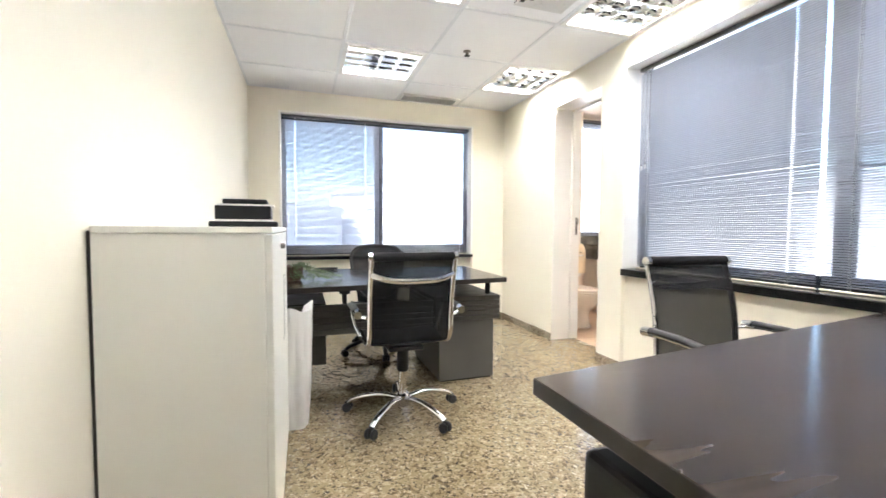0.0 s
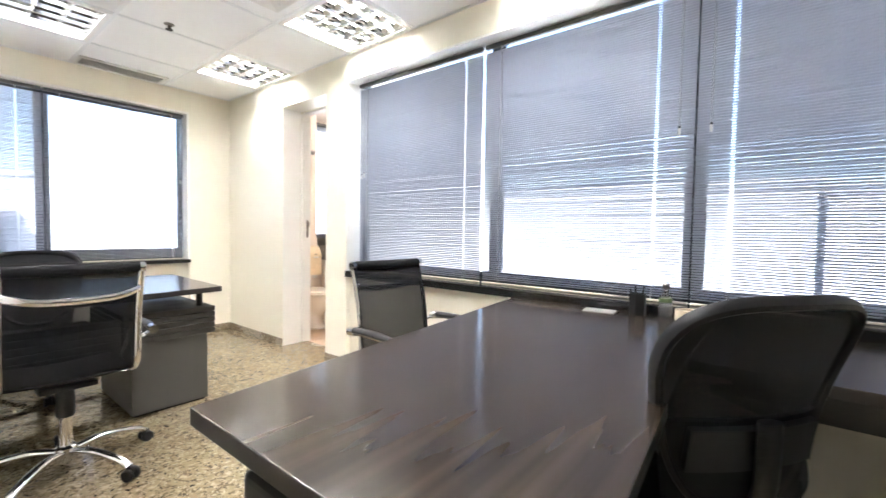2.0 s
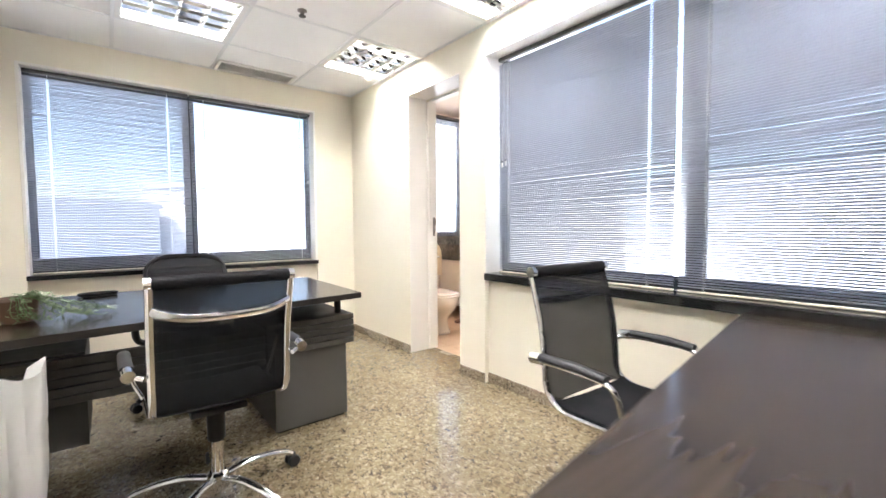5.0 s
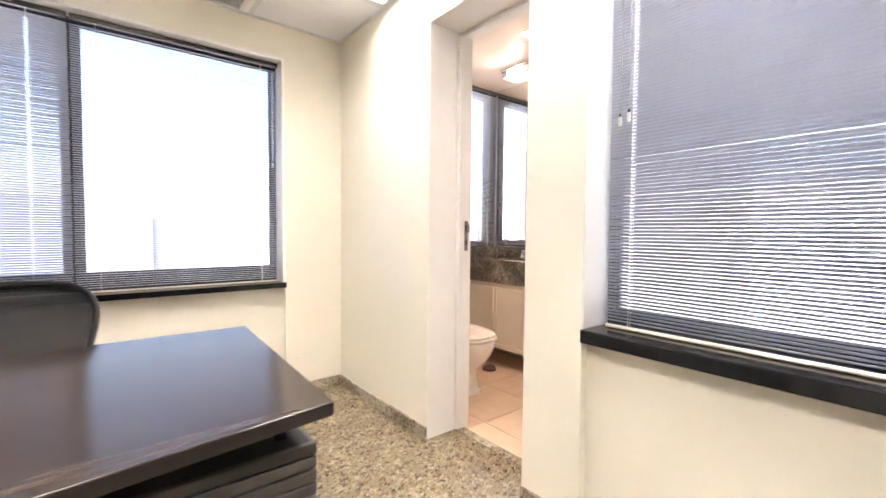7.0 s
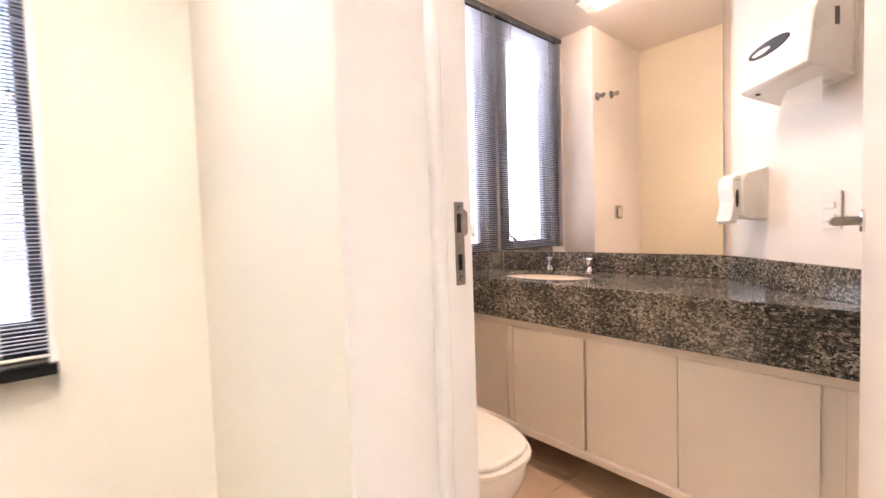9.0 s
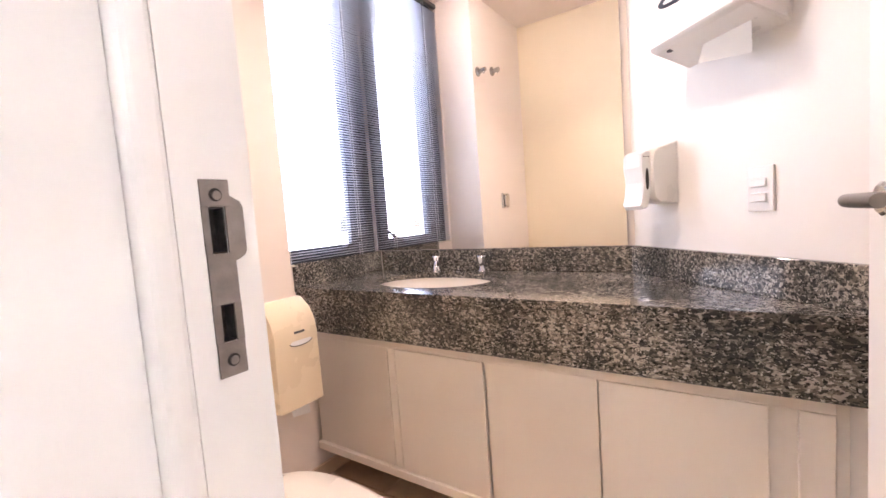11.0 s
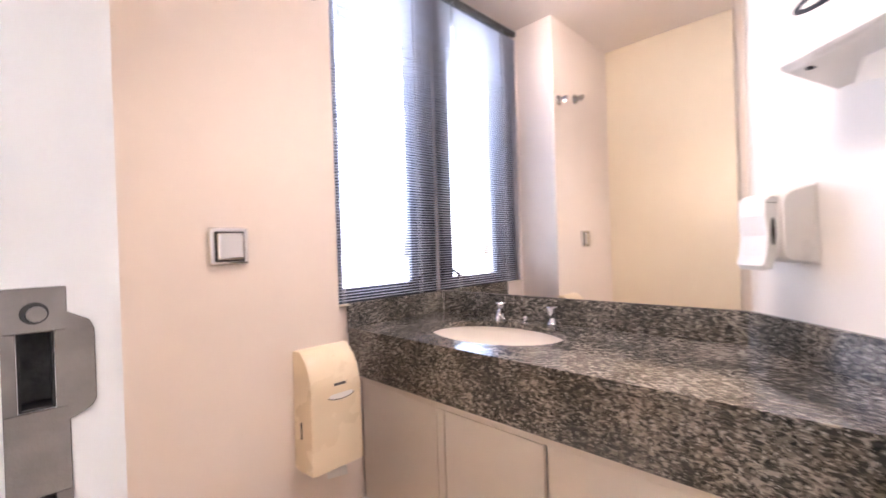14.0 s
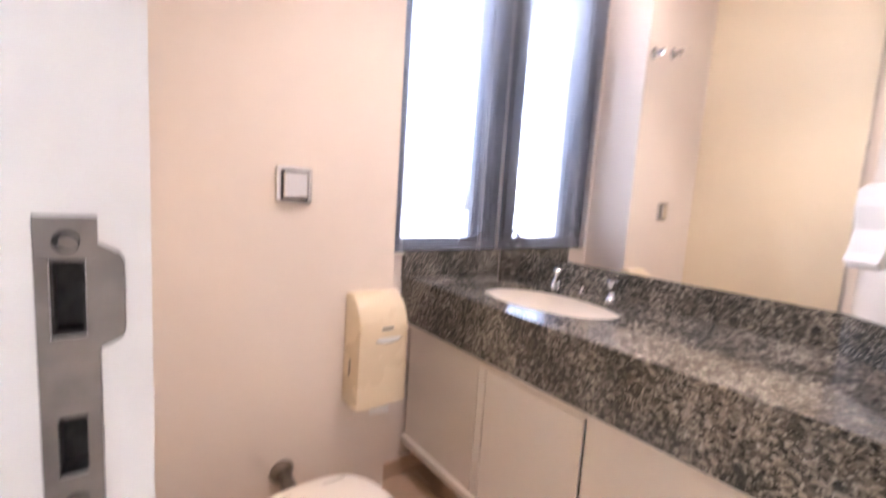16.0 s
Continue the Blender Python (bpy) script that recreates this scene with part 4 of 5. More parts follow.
def build_office_things():
    build_desk_far()
    build_desk_near()
    build_white_cabinet()
    build_sling_chair(pose(1.03, 2.388, 0), "chrome and black mesh office chair in front of the far desk", "visitor chairs", turn=12)
    build_sling_chair(pose(2.18, 1.25, 0, 0, 0, 177), "chrome and black mesh office chair beyond the near desk", "visitor chairs", turn=25)
    build_mesh_chair(pose(1.13, 3.72, 0, 0, 0, 176), "black task chair with rounded mesh back behind the far desk", "task chairs", 0.07)
    build_mesh_chair(pose(1.985, 0.143, 0, 0, 0, -40), "black task chair with rounded mesh back at the near desk", "task chairs")
    # stacked letter tray on the cupboard
    t = thing("letter_tray", pose(0.305, 1.58, 1.088, 0, 0, 2), "black stacked office tray with paper on the cupboard", "tray")
    part("base", box(-0.1, 0.1, -0.1, 0.1, 0.0, 0.018, 0.006), "black_plastic", t)
    part("paper_edge", box(-0.084, 0.084, -0.085, 0.085, 0.018, 0.024), "paper", t, "white paper edges", smooth=False)
    part("body", box(-0.084, 0.08, -0.085, 0.085, 0.024, 0.068, 0.004), "black_plastic", t)
    part("lid_paper", box(-0.08, 0.088, -0.07, 0.08, 0.068, 0.074), "paper", t, smooth=False)
    part("lid", box(-0.064, 0.068, -0.07, 0.075, 0.074, 0.09, 0.005), "black_plastic", t)
    # bagged bin between cupboard and far desk
    b = thing("plastic_bag", pose(0.43, 2.44, 0), "tall white plastic bag standing by the cupboard", "bag")
    rings = []
    rnd = random.Random(5)
    folds = [(rnd.uniform(0, 6.28), rnd.choice((3, 5, 7, 9, 12)), rnd.uniform(0.03, 0.1), rnd.uniform(-4, 4)) for _ in range(9)]
    for j in range(31):
        f = j / 30
        r = 0.07 + 0.018 * math.sin(f * 2.4) + 0.012 * max(0, f - 0.75) * 4
        ring = []
        for k in range(48):
            a = 2 * math.pi * k / 48
            w = 1 + sum(h * abs(math.sin((n * a + p + sl * f) / 2)) - h * 0.5 for p, n, h, sl in folds) + rnd.uniform(-0.015, 0.015)
            rim = max(0, f - 0.8) * 5
            ring.append((r * w * math.cos(a), r * w * math.sin(a), 0.6 * f + rim * (0.05 * math.cos(a + 0.6) + 0.03 * math.sin(3 * a + 1)) + rim * 0.02))
        rings.append(ring)
    top = rings[-1]
    rings.append([(x * 0.55, y * 0.55, z - 0.03) for x, y, z in top])
    part("bag", loft(rings), "bag_film", b)
    # trailing plant in a dark pot on the far desk
    p = thing("potted_plant", pose(0.42, 2.86, 0.75), "small dark pot with trailing green plant on the desk", "plant")
    part("pot", lathe([(0.045, 0.0), (0.06, 0.02), (0.065, 0.09), (0.055, 0.1), (0.05, 0.085)], 20), "cap_brown", p, "dark brown pot")
    rnd = random.Random(11)
    st, lf = bmesh.new(), bmesh.new()
    for k in range(20):
        a = rnd.uniform(-1.7, 0.7)
        ln = rnd.uniform(0.12, 0.33)
        pts = curve([(0.02 * math.cos(a), 0.02 * math.sin(a), 0.08), (0.06 * math.cos(a), 0.06 * math.sin(a), 0.1), (ln * 0.7 * math.cos(a), ln * 0.5 * math.sin(a), 0.045), (ln * math.cos(a + 0.2), ln * 0.6 * math.sin(a + 0.2), 0.012)], 4)
        tube(pts, 0.0016, 5, bm=st)
        for q in pts[3:]:
            for _ in range(2):
                c = q + Vector((rnd.uniform(-0.02, 0.02), rnd.uniform(-0.02, 0.02), rnd.uniform(0.0, 0.016)))
                c.z = max(c.z, 0.006)
                u = Vector((rnd.uniform(-1, 1), rnd.uniform(-1, 1), rnd.uniform(-0.3, 0.5))).normalized() * rnd.uniform(0.01, 0.02)
                w = u.cross(Vector((0, 0, 1))).normalized() * u.length * 0.26
                vs = [lf.verts.new(v) for v in (c - u, c + w + Vector((0, 0, 0.002)), c + u, c - w)]
                lf.faces.new(vs)
    part("stems", st, "leaf", p)
    o = part("leaves", lf, "leaf", p, smooth=False)
    o["kind"] = "stuff"
    # oval dish near the window end of the far desk
    s = thing("desk_tray", pose(0.66, 3.5, 0.75), "small black oval dish on the far desk", "dish")
    part("dish", lathe([(0.05, 0.0), (0.07, 0.006), (0.075, 0.02), (0.07, 0.02), (0.064, 0.01), (0.02, 0.006)], 24, 1.2, 0.7), "black_plastic", s)
    # window-side things on the near desk
    s = thing("pen_holder", pose(2.7, 0.4, 0.75), "dark pen holder with pens on the near desk", "pen holder")
    part("cup", lathe([(0.036, 0.0), (0.038, 0.01), (0.038, 0.1), (0.034, 0.1), (0.034, 0.012), (0.0, 0.01)], 6, cap=False), "black_plastic", s, smooth=False)
    for k, (x, y, h) in enumerate(((0.012, 0.01, 0.13), (-0.014, 0.004, 0.125), (0.0, -0.016, 0.135), (-0.01, 0.018, 0.12))):
        part("pen", tube([(x * 0.6, y * 0.6, 0.012), (x * 1.6, y * 1.6, h)], 0.0042, 8), "black_plastic", s)
    s = thing("glass_bottle", pose(2.73, 0.29, 0.75), "small clear bottle with green band on the near desk", "bottle")
    part("body", lathe([(0.0, 0.0), (0.026, 0.001), (0.028, 0.02), (0.028, 0.09), (0.014, 0.115), (0.012, 0.13), (0.0, 0.131)], 20, cap=False), "clear_plastic", s)
    part("band", lathe([(0.0286, 0.07), (0.0286, 0.088)], 20, cap=False), "leaf", s, "green band")
    part("cap", lathe([(0.015, 0.128), (0.016, 0.13), (0.016, 0.15), (0.012, 0.154)], 16), "brushed_steel", s)
    s = thing("tape_roll", pose(2.72, 0.2, 0.75), "roll of beige packing tape lying on the near desk", "tape")
    part("roll", lathe([(0.034, 0.0), (0.05, 0.0), (0.05, 0.046), (0.034, 0.046), (0.034, 0.0)], 28, cap=False), "cream_plastic", s)
    s = thing("notepad", pose(2.66, 0.56, 0.75, 0, 0, 8), "thin grey notepad lying on the near desk", "notepad")
    part("pages", box(-0.05, 0.05, -0.07, 0.07, 0.0, 0.006, 0.0015, 1), "vent_grey", s)
    # cable under the return
    s = thing("cable", pose(2.72, -0.1, 0), "black cable hanging beneath the window-side desk return", "cable")
    part("cord", tube(curve([(-0.02, 0.0, 0.6), (-0.03, -0.02, 0.52), (-0.02, -0.1, 0.47), (0.0, -0.2, 0.5), (0.0, -0.24, 0.6)], 6), 0.005, 6), "black_plastic", s)


build_office_things()


# ---------------------------------------------------------------- washroom
def pocket(x0, x1, y0, y1, z0, z1, t=0.0012):
    """An open-fronted sunken box."""
    bm = box(x0, x1, y1 - t, y1, z0, z1)
    box(x0, x0 + t, y0, y1 - t, z0, z1, bm=bm)
    box(x1 - t, x1, y0, y1 - t, z0, z1, bm=bm)
    box(x0 + t, x1 - t, y0, y1 - t, z0, z0 + t, bm=bm)
    box(x0 + t, x1 - t, y0, y1 - t, z1 - t, z1, bm=bm)
    return bm


def build_door():
    y0, y1, zh = DOOR
    fr = thing("door_1", pose(0, 0, 0), "white painted door frame of the washroom with an open white door", "door")
    fr["kind"] = "structure"
    bm = bmesh.new()
    ja, jb, jx0, jx1 = y1 - 0.022, y1 - 0.002, 3.01, XB + 0.028
    for za, zb in ((0, 1.065), (1.098, 1.142), (1.182, zh - 0.02)):
        box(jx0, jx1, ja, jb, za, zb, bm=bm)
    for za, zb in ((1.065, 1.098), (1.142, 1.182)):
        box(jx0, 3.0355, ja, jb, za, zb, bm=bm)
        box(3.0495, jx1, ja, jb, za, zb, bm=bm)
    part("jamb", bm, "white_paint", fr, smooth=False)
    part("jamb", box(3.01, XB + 0.028, y0 + 0.002, y0 + 0.018, 0, zh - 0.02, 0.002, 1), "white_paint", fr)
    part("head_jamb", box(3.01, XB + 0.028, y0 + 0.002, y1 - 0.002, zh - 0.02, zh - 0.001, 0.002, 1), "white_paint", fr)
    part("stop", box(2.985, 3.012, y1 - 0.0235, y1 + 0.02, 0, zh - 0.02, 0.012, 4), "white_paint", fr)
    # strike plate on the far jamb: bar with two openings, rounded lip, screws
    x0, x1, yy, z0, z1 = 3.03, 3.055, y1 - 0.022, 1.035, 1.205
    bm = bmesh.new()
    ya, yb2 = yy - 0.0022, yy - 0.0003
    for a, b, hole in ((z0, z0 + 0.03, 0.0), (z0 + 0.03, 1.098, 0.0065), (1.098, 1.142, 0.0), (1.142, 1.182, 0.0052), (1.182, z1, 0.0)):
        if hole:
            box(x0, x0 + hole, ya, yb2, a, b, bm=bm)
            box(x1 - hole, x1, ya, yb2, a, b, bm=bm)
        else:
            box(x0, x1, ya, yb2, a, b, 0.0005, 1, bm)
    lip = [(x1 - 0.001, 1.134), (x1 + 0.004, 1.136), (x1 + 0.009, 1.139), (x1 + 0.011, 1.143), (x1 + 0.011, 1.181), (x1 + 0.009, 1.186), (x1 + 0.004, 1.189), (x1 - 0.001, 1.192)]
    t = prism(lip, -0.001, 0.0009, 0.0004, 1)
    bmesh.ops.transform(t, matrix=Matrix.Translation((0, yy - 0.0012, 0)) @ Matrix(((1, 0, 0, 0), (0, 0, 1, 0), (0, 1, 0, 0), (0, 0, 0, 1))), verts=t.verts[:])
    bmesh.ops.recalc_face_normals(t, faces=t.faces[:])
    join(bm, t)
    sp = part("strike_plate", bm, "brushed_steel", fr, "worn steel strike plate", smooth=False)
    # hole liners coloured dark to carry the shade of the recess
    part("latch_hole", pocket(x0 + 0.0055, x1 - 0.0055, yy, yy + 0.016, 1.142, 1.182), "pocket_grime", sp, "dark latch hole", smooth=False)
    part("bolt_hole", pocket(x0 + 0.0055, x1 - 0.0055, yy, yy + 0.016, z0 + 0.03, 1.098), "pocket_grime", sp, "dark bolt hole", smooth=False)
    for z in (z0 + 0.014, z1 - 0.013):
        part("countersink", lathe([(0.0056, 0.0), (0.0056, 0.0006), (0.005, 0.0003)], 16), "lock_dark", sp).matrix_basis = pose((x0 + x1) / 2, yy - 0.0021, z, 90)
        part("screw", lathe([(0.004, 0.0), (0.0038, 0.0012), (0.0015, 0.0016)], 14), "brushed_steel", sp).matrix_basis = pose((x0 + x1) / 2 + 0.0008, yy - 0.0022, z - 0.0006, 90)
    # leaf, swung into the washroom
    m = pose(XB + 0.03, y0 + 0.005, 0, 0, 0, 8.6)
    leaf = part("leaf", box(0, 0.65, -0.018, 0.017, 0.008, zh - 0.025, 0.002, 1), "white_paint", fr, "white painted door leaf")
    leaf.matrix_basis = m
    part("lock_face", box(0.6495, 0.6515, -0.011, 0.01, 0.94, 1.17), "brushed_steel", leaf, smooth=False)
    part("latch", box(0.651, 0.66, -0.006, 0.006, 1.05, 1.075, 0.002, 1), "brushed_steel", leaf)
    for s in (-1, 1):
        part("handle", tube(curve([(0.6, s * 0.017, 1.14), (0.6, s * 0.052, 1.14), (0.585, s * 0.062, 1.14), (0.5, s * 0.062, 1.14)], 5), 0.0095, 12), "brushed_steel", leaf, "brushed steel lever handle")
        part("rosette", lathe([(0.024, 0.0), (0.024, 0.005), (0.02, 0.008)], 20), "chrome", leaf).matrix_basis = pose(0.6, s * 0.0165, 1.14, -90 * s)
    th = obj("trim", box(XB - 0.06, XB - 0.006, y0, y1, 0.0, 0.004), "granite_base")
    tagged(th, "brown granite threshold strip in the doorway", "threshold", kind="structure")


def build_vanity():
    def ring(outer, inner, z0, z1):
        bm = bmesh.new()
        es = []
        for loop in (outer, inner):
            vs = [bm.verts.new((x, y, z1)) for x, y in loop]
            es += [bm.edges.new((vs[i], vs[(i + 1) % len(vs)])) for i in range(len(vs))]
        bmesh.ops.triangle_fill(bm, use_beauty=True, edges=es)
        ext = bmesh.ops.extrude_face_region(bm, geom=bm.faces[:])
        bmesh.ops.translate(bm, vec=(0, 0, z0 - z1), verts=[g for g in ext["geom"] if isinstance(g, bmesh.types.BMVert)])
        bmesh.ops.recalc_face_normals(bm, faces=bm.faces[:])
        return bm
    zt = 0.9
    xf = 3.985
    c = thing("vanity_counter", pose(0, 0, 0), "dark grey speckled granite vanity top with splashback", "countertop")
    hole = [(x, y) for x, y, z in oval(0.185, 0.272, 0, 40, 2.0, 4.265, 4.215)]
    part("slab", ring([(xf, YW - 0.001), (XM - 0.001, YW - 0.001), (XM - 0.001, YD + 0.001), (xf, YD - XM + xf + 0.001)], hole, zt - 0.022, zt), "granite_counter", c, smooth=False)
    part("apron", box(xf + 0.004, xf + 0.024, YD - XM + xf + 0.027, YW - 0.001, 0.712, zt - 0.0225, 0.002, 1), "granite_counter", c)
    part("splashback", box(xf, XM - 0.021, YW - 0.021, YW - 0.001, zt, 1.0, 0.002, 1), "granite_counter", c)
    part("splashback", box(XM - 0.02, XM - 0.001, YD + 0.007, YW - 0.022, zt, 1.0, 0.002, 1), "granite_counter", c)
    bm = box(0.0, 0.8, 0.001, 0.02, zt, 1.0, 0.002, 1)
    sb = part("splashback", bm, "granite_counter", c)
    sb.matrix_basis = DIAG
    b = thing("wash_basin", pose(4.265, 4.215, zt - 0.022), "oval white ceramic basin set under the granite", "basin")
    prof = [(1.03, -0.0005), (1.02, -0.012), (1.0, -0.03), (0.9, -0.09), (0.65, -0.135), (0.3, -0.15), (0.1, -0.152)]
    part("bowl", loft([oval(0.185 * r, 0.272 * r, z, 40) for r, z in prof] + [oval(0.185 * r + 0.01, 0.272 * r + 0.01, z - 0.012, 40) for r, z in prof[::-1]], cap=False), "ceramic", b)
    part("drain", lathe([(0.024, -0.15), (0.024, -0.146), (0.012, -0.147)], 20), "chrome", b)
    # two taps and a spout
    for y, lab in ((4.345, "hot"), (4.1, "cold")):
        t = thing("tap", pose(4.487, y, zt), "small chrome pillar tap on the granite top", "tap", "basin taps")
        part("foot", lathe([(0.024, 0.0), (0.024, 0.006), (0.015, 0.014), (0.013, 0.03)], 20), "tap_chrome", t)
        part("knob", lathe([(0.012, 0.03), (0.018, 0.04), (0.022, 0.06), (0.024, 0.07), (0.02, 0.076)], 20), "tap_chrome", t)
        if lab == "hot":
            part("spout", tube(curve([(0, 0, 0.03), (-0.05, -0.03, 0.048), (-0.1, -0.06, 0.036), (-0.115, -0.07, 0.015)], 5), 0.0095, 10), "tap_chrome", t)
    t = thing("basin_plug", pose(4.48, 4.22, zt), "low chrome plug pull behind the basin", "plug pull")
    part("stub", lathe([(0.018, 0.0), (0.018, 0.005), (0.008, 0.01), (0.008, 0.018), (0.012, 0.02), (0.01, 0.028)], 16), "tap_chrome", t)

    # cupboard under the top
    v = thing("vanity_cabinet", pose(0, 0, 0), "cream laminate vanity cupboard with sliding doors", "cabinet")
    part("body", prism([(4.052, YW - 0.014), (XM - 0.002, YW - 0.014), (XM - 0.002, YD + 0.003), (4.052, YD - XM + 4.055)], 0.16, 0.71), "vanity_laminate", v, smooth=False)
    part("top_rail", box(4.028, 4.05, 3.005, YW - 0.014, 0.672, 0.711, 0.002, 1), "vanity_laminate", v)
    part("bottom_rail", box(4.02, 4.05, 3.005, YW - 0.014, 0.155, 0.188, 0.002, 1), "vanity_laminate", v)
    part("end_stile", box(4.028, 4.05, 3.005, 3.068, 0.188, 0.672, 0.002, 1), "vanity_laminate", v)
    for y0, y1, x in ((4.297, 4.735, 4.034), (3.872, 4.25, 4.028), (3.507, 3.866, 4.037), (3.122, 3.501, 4.029)):
        part("door", box(x, x + 0.012, y0, y1, 0.19, 0.67, 0.0015, 1), "vanity_laminate", v)
    part("stile", box(4.03, 4.05, 4.256, 4.291, 0.19, 0.67, 0.003, 1), "vanity_laminate", v)
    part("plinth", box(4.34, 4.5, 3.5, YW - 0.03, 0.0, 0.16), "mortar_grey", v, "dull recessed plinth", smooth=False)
    mi = obj("wall_mirror", box(XM - 0.02, XM - 0.0005, YD + 0.022, YW - 0.002, 1.002, ZB - 0.009), "mirror")
    tagged(obj("trim", box(XM - 0.003, XM - 0.0005, YD + 0.007, YW - 0.002, ZB - 0.0088, ZB - 0.0005), "lock_dark"), "thin dark joint between mirror and ceiling", "trim", kind="structure")
    tagged(mi, "large frameless mirror above the granite vanity", "mirror")


DIAG = Matrix.Translation((XM, YD, 0)) @ Matrix.Rotation(radians(225), 4, "Z") @ Matrix.Diagonal((1, -1, 1, 1))


def build_toilet():
    t = thing("toilet", pose(3.437, 0, 0), "white ceramic toilet with closed lid and wall pipe", "toilet")

    def egg(z, w, y0, y1, n=36, p=2.4):
        cy, ry = (y0 + y1) / 2, (y1 - y0) / 2
        out = []
        for x, y, zz in oval(1, 1, z, n, p):
            k = 1 - 0.12 * max(0, -y)
            out.append((x * w * k, cy + y * ry, zz))
        return out
    rings = [egg(0.0, 0.13, 3.875, 4.33, p=3), egg(0.02, 0.13, 3.873, 4.335, p=3), egg(0.035, 0.116, 3.89, 4.33, p=3), egg(0.13, 0.11, 3.9, 4.33, p=2.6), egg(0.18, 0.12, 3.88, 4.335),
             egg(0.23, 0.152, 3.825, 4.345), egg(0.29, 0.185, 3.78, 4.355), egg(0.34, 0.197, 3.76, 4.36), egg(0.38, 0.199, 3.756, 4.36), egg(0.39, 0.195, 3.76, 4.355)]
    part("bowl", loft(rings), "ceramic", t)
    part("seat", loft([egg(0.391, 0.198, 3.756, 4.335, p=2.8), egg(0.396, 0.206, 3.75, 4.338, p=2.8), egg(0.408, 0.206, 3.75, 4.338, p=2.8), egg(0.413, 0.2, 3.756, 4.334, p=2.8)]), "ceramic", t, "cream plastic seat")
    part("lid", loft([egg(0.414, 0.188, 3.77, 4.328, p=3.0), egg(0.42, 0.192, 3.766, 4.332, p=3.0), egg(0.428, 0.19, 3.768, 4.331, p=3.0), egg(0.434, 0.178, 3.782, 4.32, p=3.0), egg(0.437, 0.125, 3.85, 4.28, p=2.7)]), "ceramic", t, "closed cream lid")
    for x in (-0.075, 0.075):
        part("hinge_line", box(x - 0.033, x + 0.033, 4.286, 4.29, 0.434, 0.4362), "mortar_grey", t, smooth=False)
    part("flush_pipe", tube([(0, YP - 0.002, 0.36), (0, 4.34, 0.355)], 0.02, 14), "brushed_steel", t, "chrome flush pipe")
    part("pipe_flange", lathe([(0.036, 0.0), (0.036, 0.004), (0.026, 0.02), (0.024, 0.03)], 22), "brushed_steel", t).matrix_basis = pose(0, YP, 0.36, 90)
    d = thing("floor_cap", pose(3.9, 4.2, 0), "round brown rubber cap on the washroom floor", "floor cap")
    part("cap", lathe([(0.056, 0.0), (0.056, 0.012), (0.046, 0.03), (0.03, 0.036), (0.012, 0.036)], 24), "cap_brown", d)
    f = thing("flush_button", pose(3.454, YP, 1.24), "square chrome flush button plate on the wall", "flush plate")
    part("plate", box(-0.052, 0.052, -0.014, 0.0, -0.052, 0.052, 0.008, 3), "chrome", f)
    part("gap", box(-0.039, 0.039, -0.0165, -0.0135, -0.043, 0.041, 0.002, 1), "lock_dark", f, "dark gap round the button")
    part("button", box(-0.034, 0.034, -0.026, -0.014, -0.038, 0.036, 0.006, 3), "chrome", f, "brushed push button")
    for x, z in ((3.737, 2.07), (3.533, 2.12)):
        h = thing("wall_hook", pose(x, YP, z), "small chrome robe hook on the boxed-out wall", "hook", "robe hooks")
        part("rose", lathe([(0.03, 0.0), (0.03, 0.007), (0.02, 0.013)], 20), "tap_chrome", h).matrix_basis = pose(0, 0, 0, 90)
        part("peg", tube([(0, -0.008, 0), (0, -0.058, 0.004)], 0.0145, 14), "tap_chrome", h)
        part("pin", tube([(0, -0.044, 0.008), (0, -0.046, -0.02)], 0.0045, 8), "tap_chrome", h)


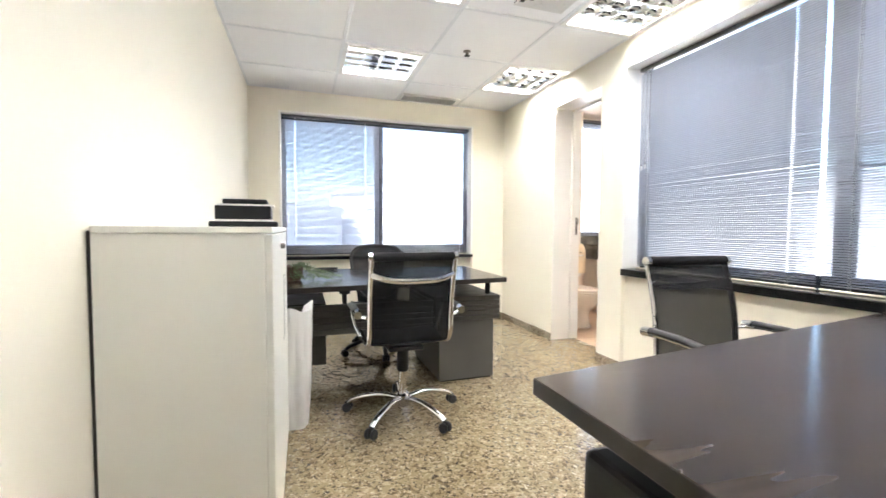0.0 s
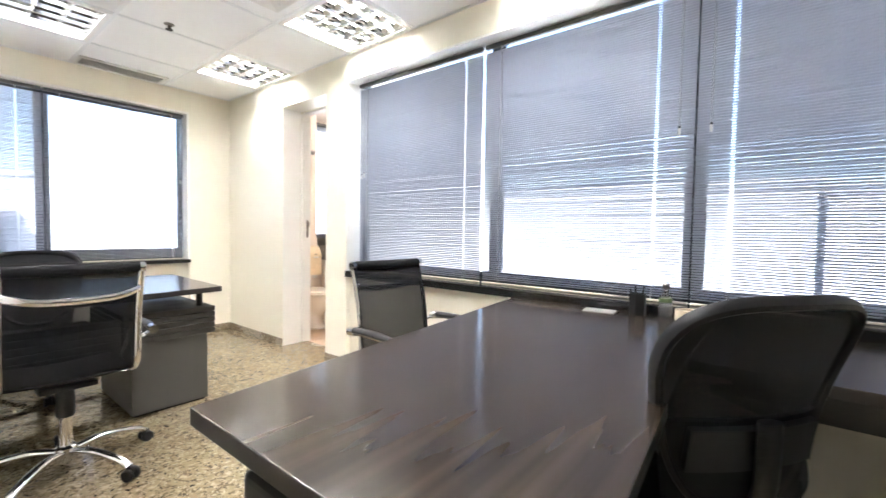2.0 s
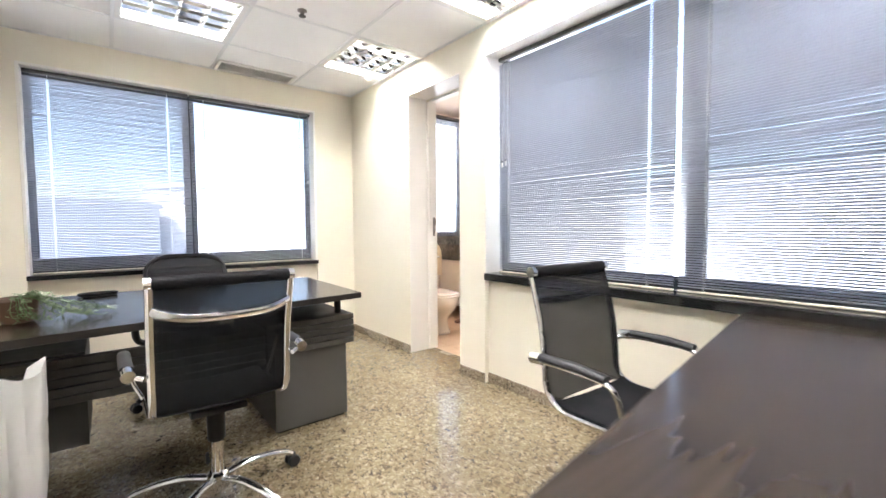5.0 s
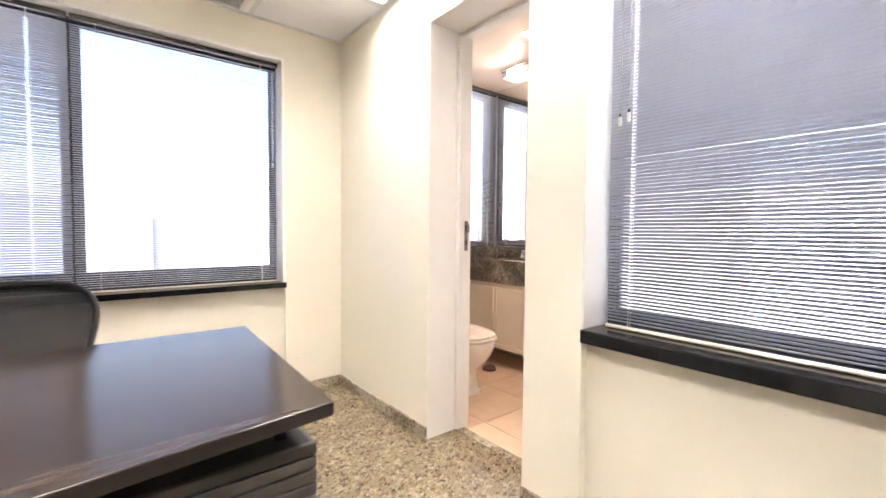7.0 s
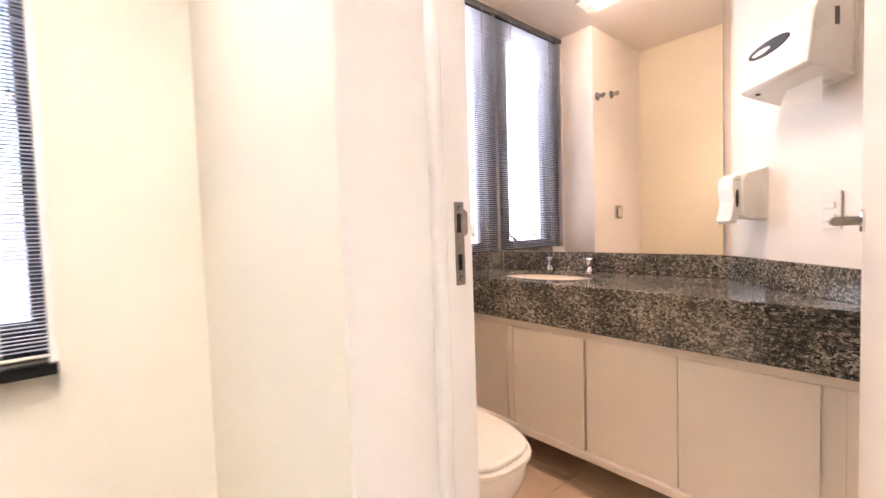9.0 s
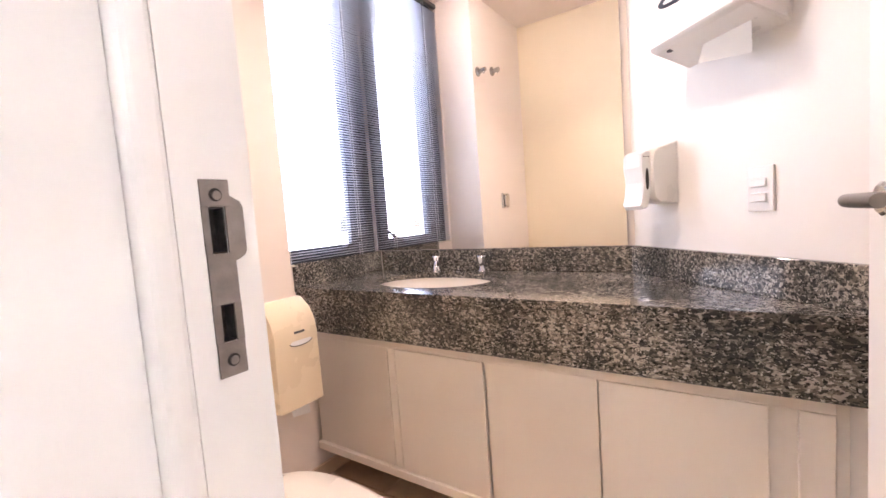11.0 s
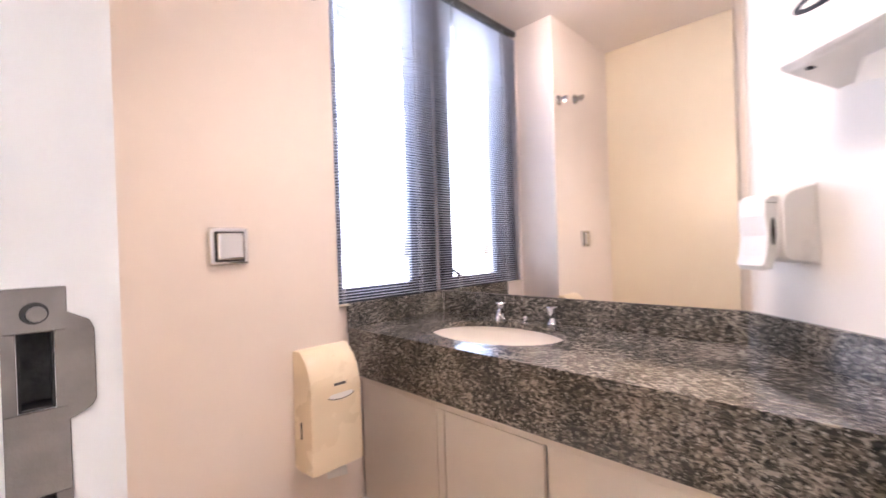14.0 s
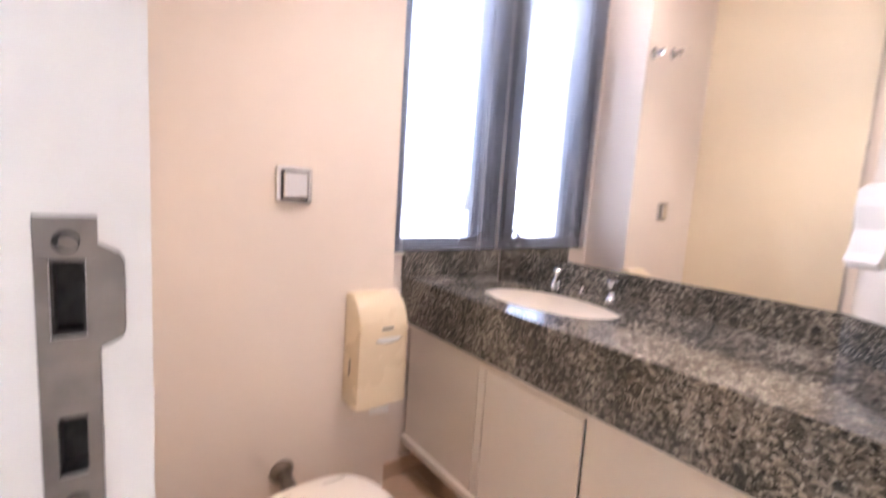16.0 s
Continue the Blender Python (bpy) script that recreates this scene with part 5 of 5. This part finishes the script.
def build_dispensers():
    # toilet paper dispenser: arched cream case
    d = thing("paper_dispenser", pose(3.722, YP, 0.55), "cream plastic toilet paper dispenser on the boxed-out wall", "dispenser")
    rings = []
    for k in range(13):
        f = k / 12
        z = 0.36 * f
        dep = 0.105 if f < 0.62 else 0.105 * math.sqrt(max(0.0, 1 - ((f - 0.62) / 0.4) ** 2)) + 0.004
        w = 0.094 - 0.004 * f
        pts = [(-w, 0), (-w, -dep * 0.5), (-w + 0.006, -dep + 0.006), (-w + 0.018, -dep), (w - 0.018, -dep), (w - 0.006, -dep + 0.006), (w, -dep * 0.5), (w, 0)]
        rings.append([(x, y, z) for x, y in pts])
    part("case", loft(rings), "cream_plastic", d)
    ring = part("window_rim", loft([oval(0.049, 0.0155, -0.001, 28), oval(0.047, 0.014, 0.0012, 28)]), "grey_laminate", d)
    ring.matrix_basis = pose(0.012, -0.105, 0.222, 90)
    lens = part("window", loft([oval(0.045, 0.013, -0.0015, 28), oval(0.042, 0.011, 0.002, 28)]), "white_plastic", ring, "pale oval level window")
    lens.matrix_basis = pose(0, 0, 0.0)
    part("badge", box(-0.013, 0.029, -0.1068, -0.104, 0.252, 0.26, 0.0006, 1), "grey_laminate", d, "small dark maker's bar")
    part("slot", box(-0.0945, -0.0925, -0.05, -0.044, 0.1, 0.15), "lock_dark", d, smooth=False)
    part("paper", sheet(lambda u, v: (-0.03 + 0.07 * u, -0.07 - 0.01 * v, 0.01 - (0.045 + 0.012 * u) * v), 4, 4, 0.001), "paper", d, "loose paper end")

    def on_diag(name, s, z, label, cat):
        return thing(name, DIAG @ pose(s, 0, z), label, cat)
    # folded towel dispenser
    t = on_diag("towel_dispenser", 0.435, 1.55, "white plastic paper towel dispenser with paper showing", "dispenser")
    sec = [(0.0, -0.004), (0.114, 0.034), (0.126, 0.039), (0.131, 0.048), (0.121, 0.165), (0.117, 0.195), (0.107, 0.215), (0.092, 0.228), (0.07, 0.236), (0.0, 0.238)]
    prof = [(-0.155, 0.97), (-0.15, 1.0), (0.15, 1.0), (0.155, 0.97)]
    part("case", loft([[(x, y * k, 0.13 + (z - 0.13) * k) for y, z in sec] for x, k in prof]), "white_plastic", t)
    part("back_plate", box(-0.157, 0.161, 0.0005, 0.012, 0.002, 0.243, 0.003, 1), "white_plastic", t)
    w = part("window", loft([oval(0.098, 0.024, -0.002, 34), oval(0.095, 0.022, 0.002, 34)]), "window_metal", t, "dark oval level window")
    w.matrix_basis = pose(-0.025, 0.1219, 0.155, -85.1, 0, 0)
    ww = part("towel_stack", loft([oval(0.045, 0.009, 0.0, 30), oval(0.043, 0.008, 0.003, 30)]), "white_plastic", t, "white towels behind the window")
    ww.matrix_basis = pose(-0.055, 0.1221, 0.152, -85.1, 0, 0)
    part("slot", box(0.153, 0.1565, 0.05, 0.062, 0.14, 0.19), "grey_laminate", t, smooth=False)
    part("lock", box(-0.112, -0.1, 0.095, 0.106, 0.026, 0.034), "lock_dark", t, smooth=False)
    part("paper", sheet(lambda u, v: (-0.03 + 0.14 * u, 0.06 + 0.02 * v * (1 - u), 0.022 - (0.055 + 0.025 * u) * v), 5, 4, 0.001), "paper", t, "paper towel hanging out")
    # liquid soap dispenser
    s = on_diag("soap_dispenser", 0.166, 1.15, "white plastic liquid soap dispenser beside the mirror", "dispenser")
    part("back_plate", box(-0.052, 0.064, 0.0, 0.006, -0.002, 0.197, 0.003, 1), "white_plastic", s)
    sec = [(0.006, 0.0), (0.07, 0.004), (0.086, 0.016), (0.09, 0.04), (0.09, 0.15), (0.084, 0.168), (0.07, 0.178), (0.006, 0.195)]
    part("case", loft([[(x, 0.006 + (y - 0.006) * k, 0.098 + (z - 0.098) * k) for y, z in sec] for x, k in ((-0.05, 0.95), (-0.044, 1.0), (0.056, 1.0), (0.062, 0.95))]), "white_plastic", s)
    sec = [(0.0905, 0.17), (0.108, 0.172), (0.122, 0.162), (0.124, 0.12), (0.117, 0.07), (0.124, 0.02), (0.131, -0.004), (0.124, -0.016), (0.106, -0.012), (0.0905, 0.04)]
    lever = part("lever", loft([[(x, 0.0905 + (y - 0.0905) * k, 0.08 + (z - 0.08) * k) for y, z in sec] for x, k in ((-0.042, 0.94), (-0.034, 1.0), (0.044, 1.0), (0.052, 0.94))]), "white_plastic", s, "curved white push lever")
    arch = [(0.104 + 0.006 * math.cos(a), 0.08 + 0.034 * math.sin(a)) for a in (2 * math.pi * k / 20 for k in range(20))]
    part("level_slot", loft([[(x, y, z) for y, z in arch] for x in (0.0516, 0.0529)]), "lock_dark", lever, "dark arched slot")
    for k in range(3):
        part("vent_hole", box(0.0515, 0.0526, 0.096 + 0.008 * k, 0.0995 + 0.008 * k, 0.148, 0.1515), "lock_dark", lever, smooth=False)
    # light switch plate
    w = on_diag("light_switch", 0.512, 1.17, "white two-rocker light switch plate on the slanting wall", "switch")
    part("plate", box(-0.036, 0.036, 0.0, 0.008, -0.057, 0.057, 0.003, 2), "white_plastic", w)
    for z in (-0.022, 0.016):
        part("rocker", box(-0.022, 0.022, 0.01, 0.0145, z - 0.011, z + 0.011, 0.002, 1), "white_plastic", w)


def build_bath_lights():
    l = thing("ceiling_lamp", pose(4.22, 4.2, ZB), "square metal and glass washroom ceiling lamp, lit", "ceiling light")
    part("plate", box(-0.085, 0.085, -0.15, 0.15, -0.03, 0.0, 0.004), "chrome", l, "brushed metal plate")
    part("side_block", box(-0.07, 0.07, 0.08, 0.14, -0.08, -0.03, 0.004), "chrome", l)
    part("side_block", box(-0.07, 0.07, -0.14, -0.08, -0.08, -0.03, 0.004), "chrome", l)
    part("bulb", tube([(0, -0.078, -0.06), (0, 0.078, -0.06)], 0.024, 14), "bath_glow", l, "glowing warm lamp tube")
    part("glass_shield", box(-0.06, 0.06, -0.072, 0.072, -0.108, -0.104), "clear_plastic", l, "glass shield")
    d = thing("downlight", pose(3.8, 3.77, ZB), "small round lit downlight in the washroom ceiling", "ceiling light")
    part("rim", lathe([(0.05, -0.001), (0.048, -0.006), (0.036, -0.006), (0.034, -0.001)], 24, cap=False), "white_plastic", d)
    part("lens", lathe([(0.035, -0.003), (0.02, -0.005), (0.004, -0.005)], 24), "spot_glow", d, "glowing lens")


build_door()
build_vanity()
build_toilet()
build_dispensers()
build_bath_lights()


# ---------------------------------------------------------------- outside the windows
def build_outside():
    g = obj("ground", box(-900, 900, -900, 900, -24.2, -24), "city_ground")
    tagged(g, "pale sunlit city ground far below the windows", "ground", kind="structure")

    def tower(x, y, w, d, z1, label, turn=0.0):
        b = thing("office_building", pose(x, y, -24, 0, 0, turn), label, "building", "distant buildings")
        h = z1 + 24
        part("wall", box(-w / 2, w / 2, -d / 2, d / 2, 0, h), "facade_white", b, smooth=False)
        part("roof", box(-w / 2 - 0.3, w / 2 + 0.3, -d / 2 - 0.3, d / 2 + 0.3, h, h + 0.7), "facade_white", b, smooth=False)
    tower(-8, 84, 22, 22, 4.5, "low pale sunlit office block across the street", 45)
    tower(24, 88, 26, 26, 8.0, "pale sunlit office block across the street", 45)
    tower(70, 28, 18, 62, 7.0, "white office block facing the long window")
    tower(74, -34, 18, 60, 6.2, "low white office block down the street")


build_outside()


# ---------------------------------------------------------------- washroom floor tiles
def build_tiles():
    first = None
    size, gap = 0.45, 0.003
    fl = bpy.data.objects["floor_washroom"]
    xs = [XB - 0.006]
    while xs[-1] < XM:
        xs.append(min(XM, 3.19 + 0.45 * (len(xs) - 1)))
    ys = [YB, 3.08, 3.53, 3.98, 4.43, YW]
    for i in range(len(xs) - 1):
        for j in range(len(ys) - 1):
            a, b, c, d = xs[i] + gap / 2, xs[i + 1] - gap / 2, ys[j] + gap / 2, ys[j + 1] - gap / 2
            if b - a < 0.01:
                continue
            o = obj("tile", box(a, b, c, d, -0.012, 0.0, 0.0012, 1), "floor_tile")
            o.parent = fl


build_tiles()
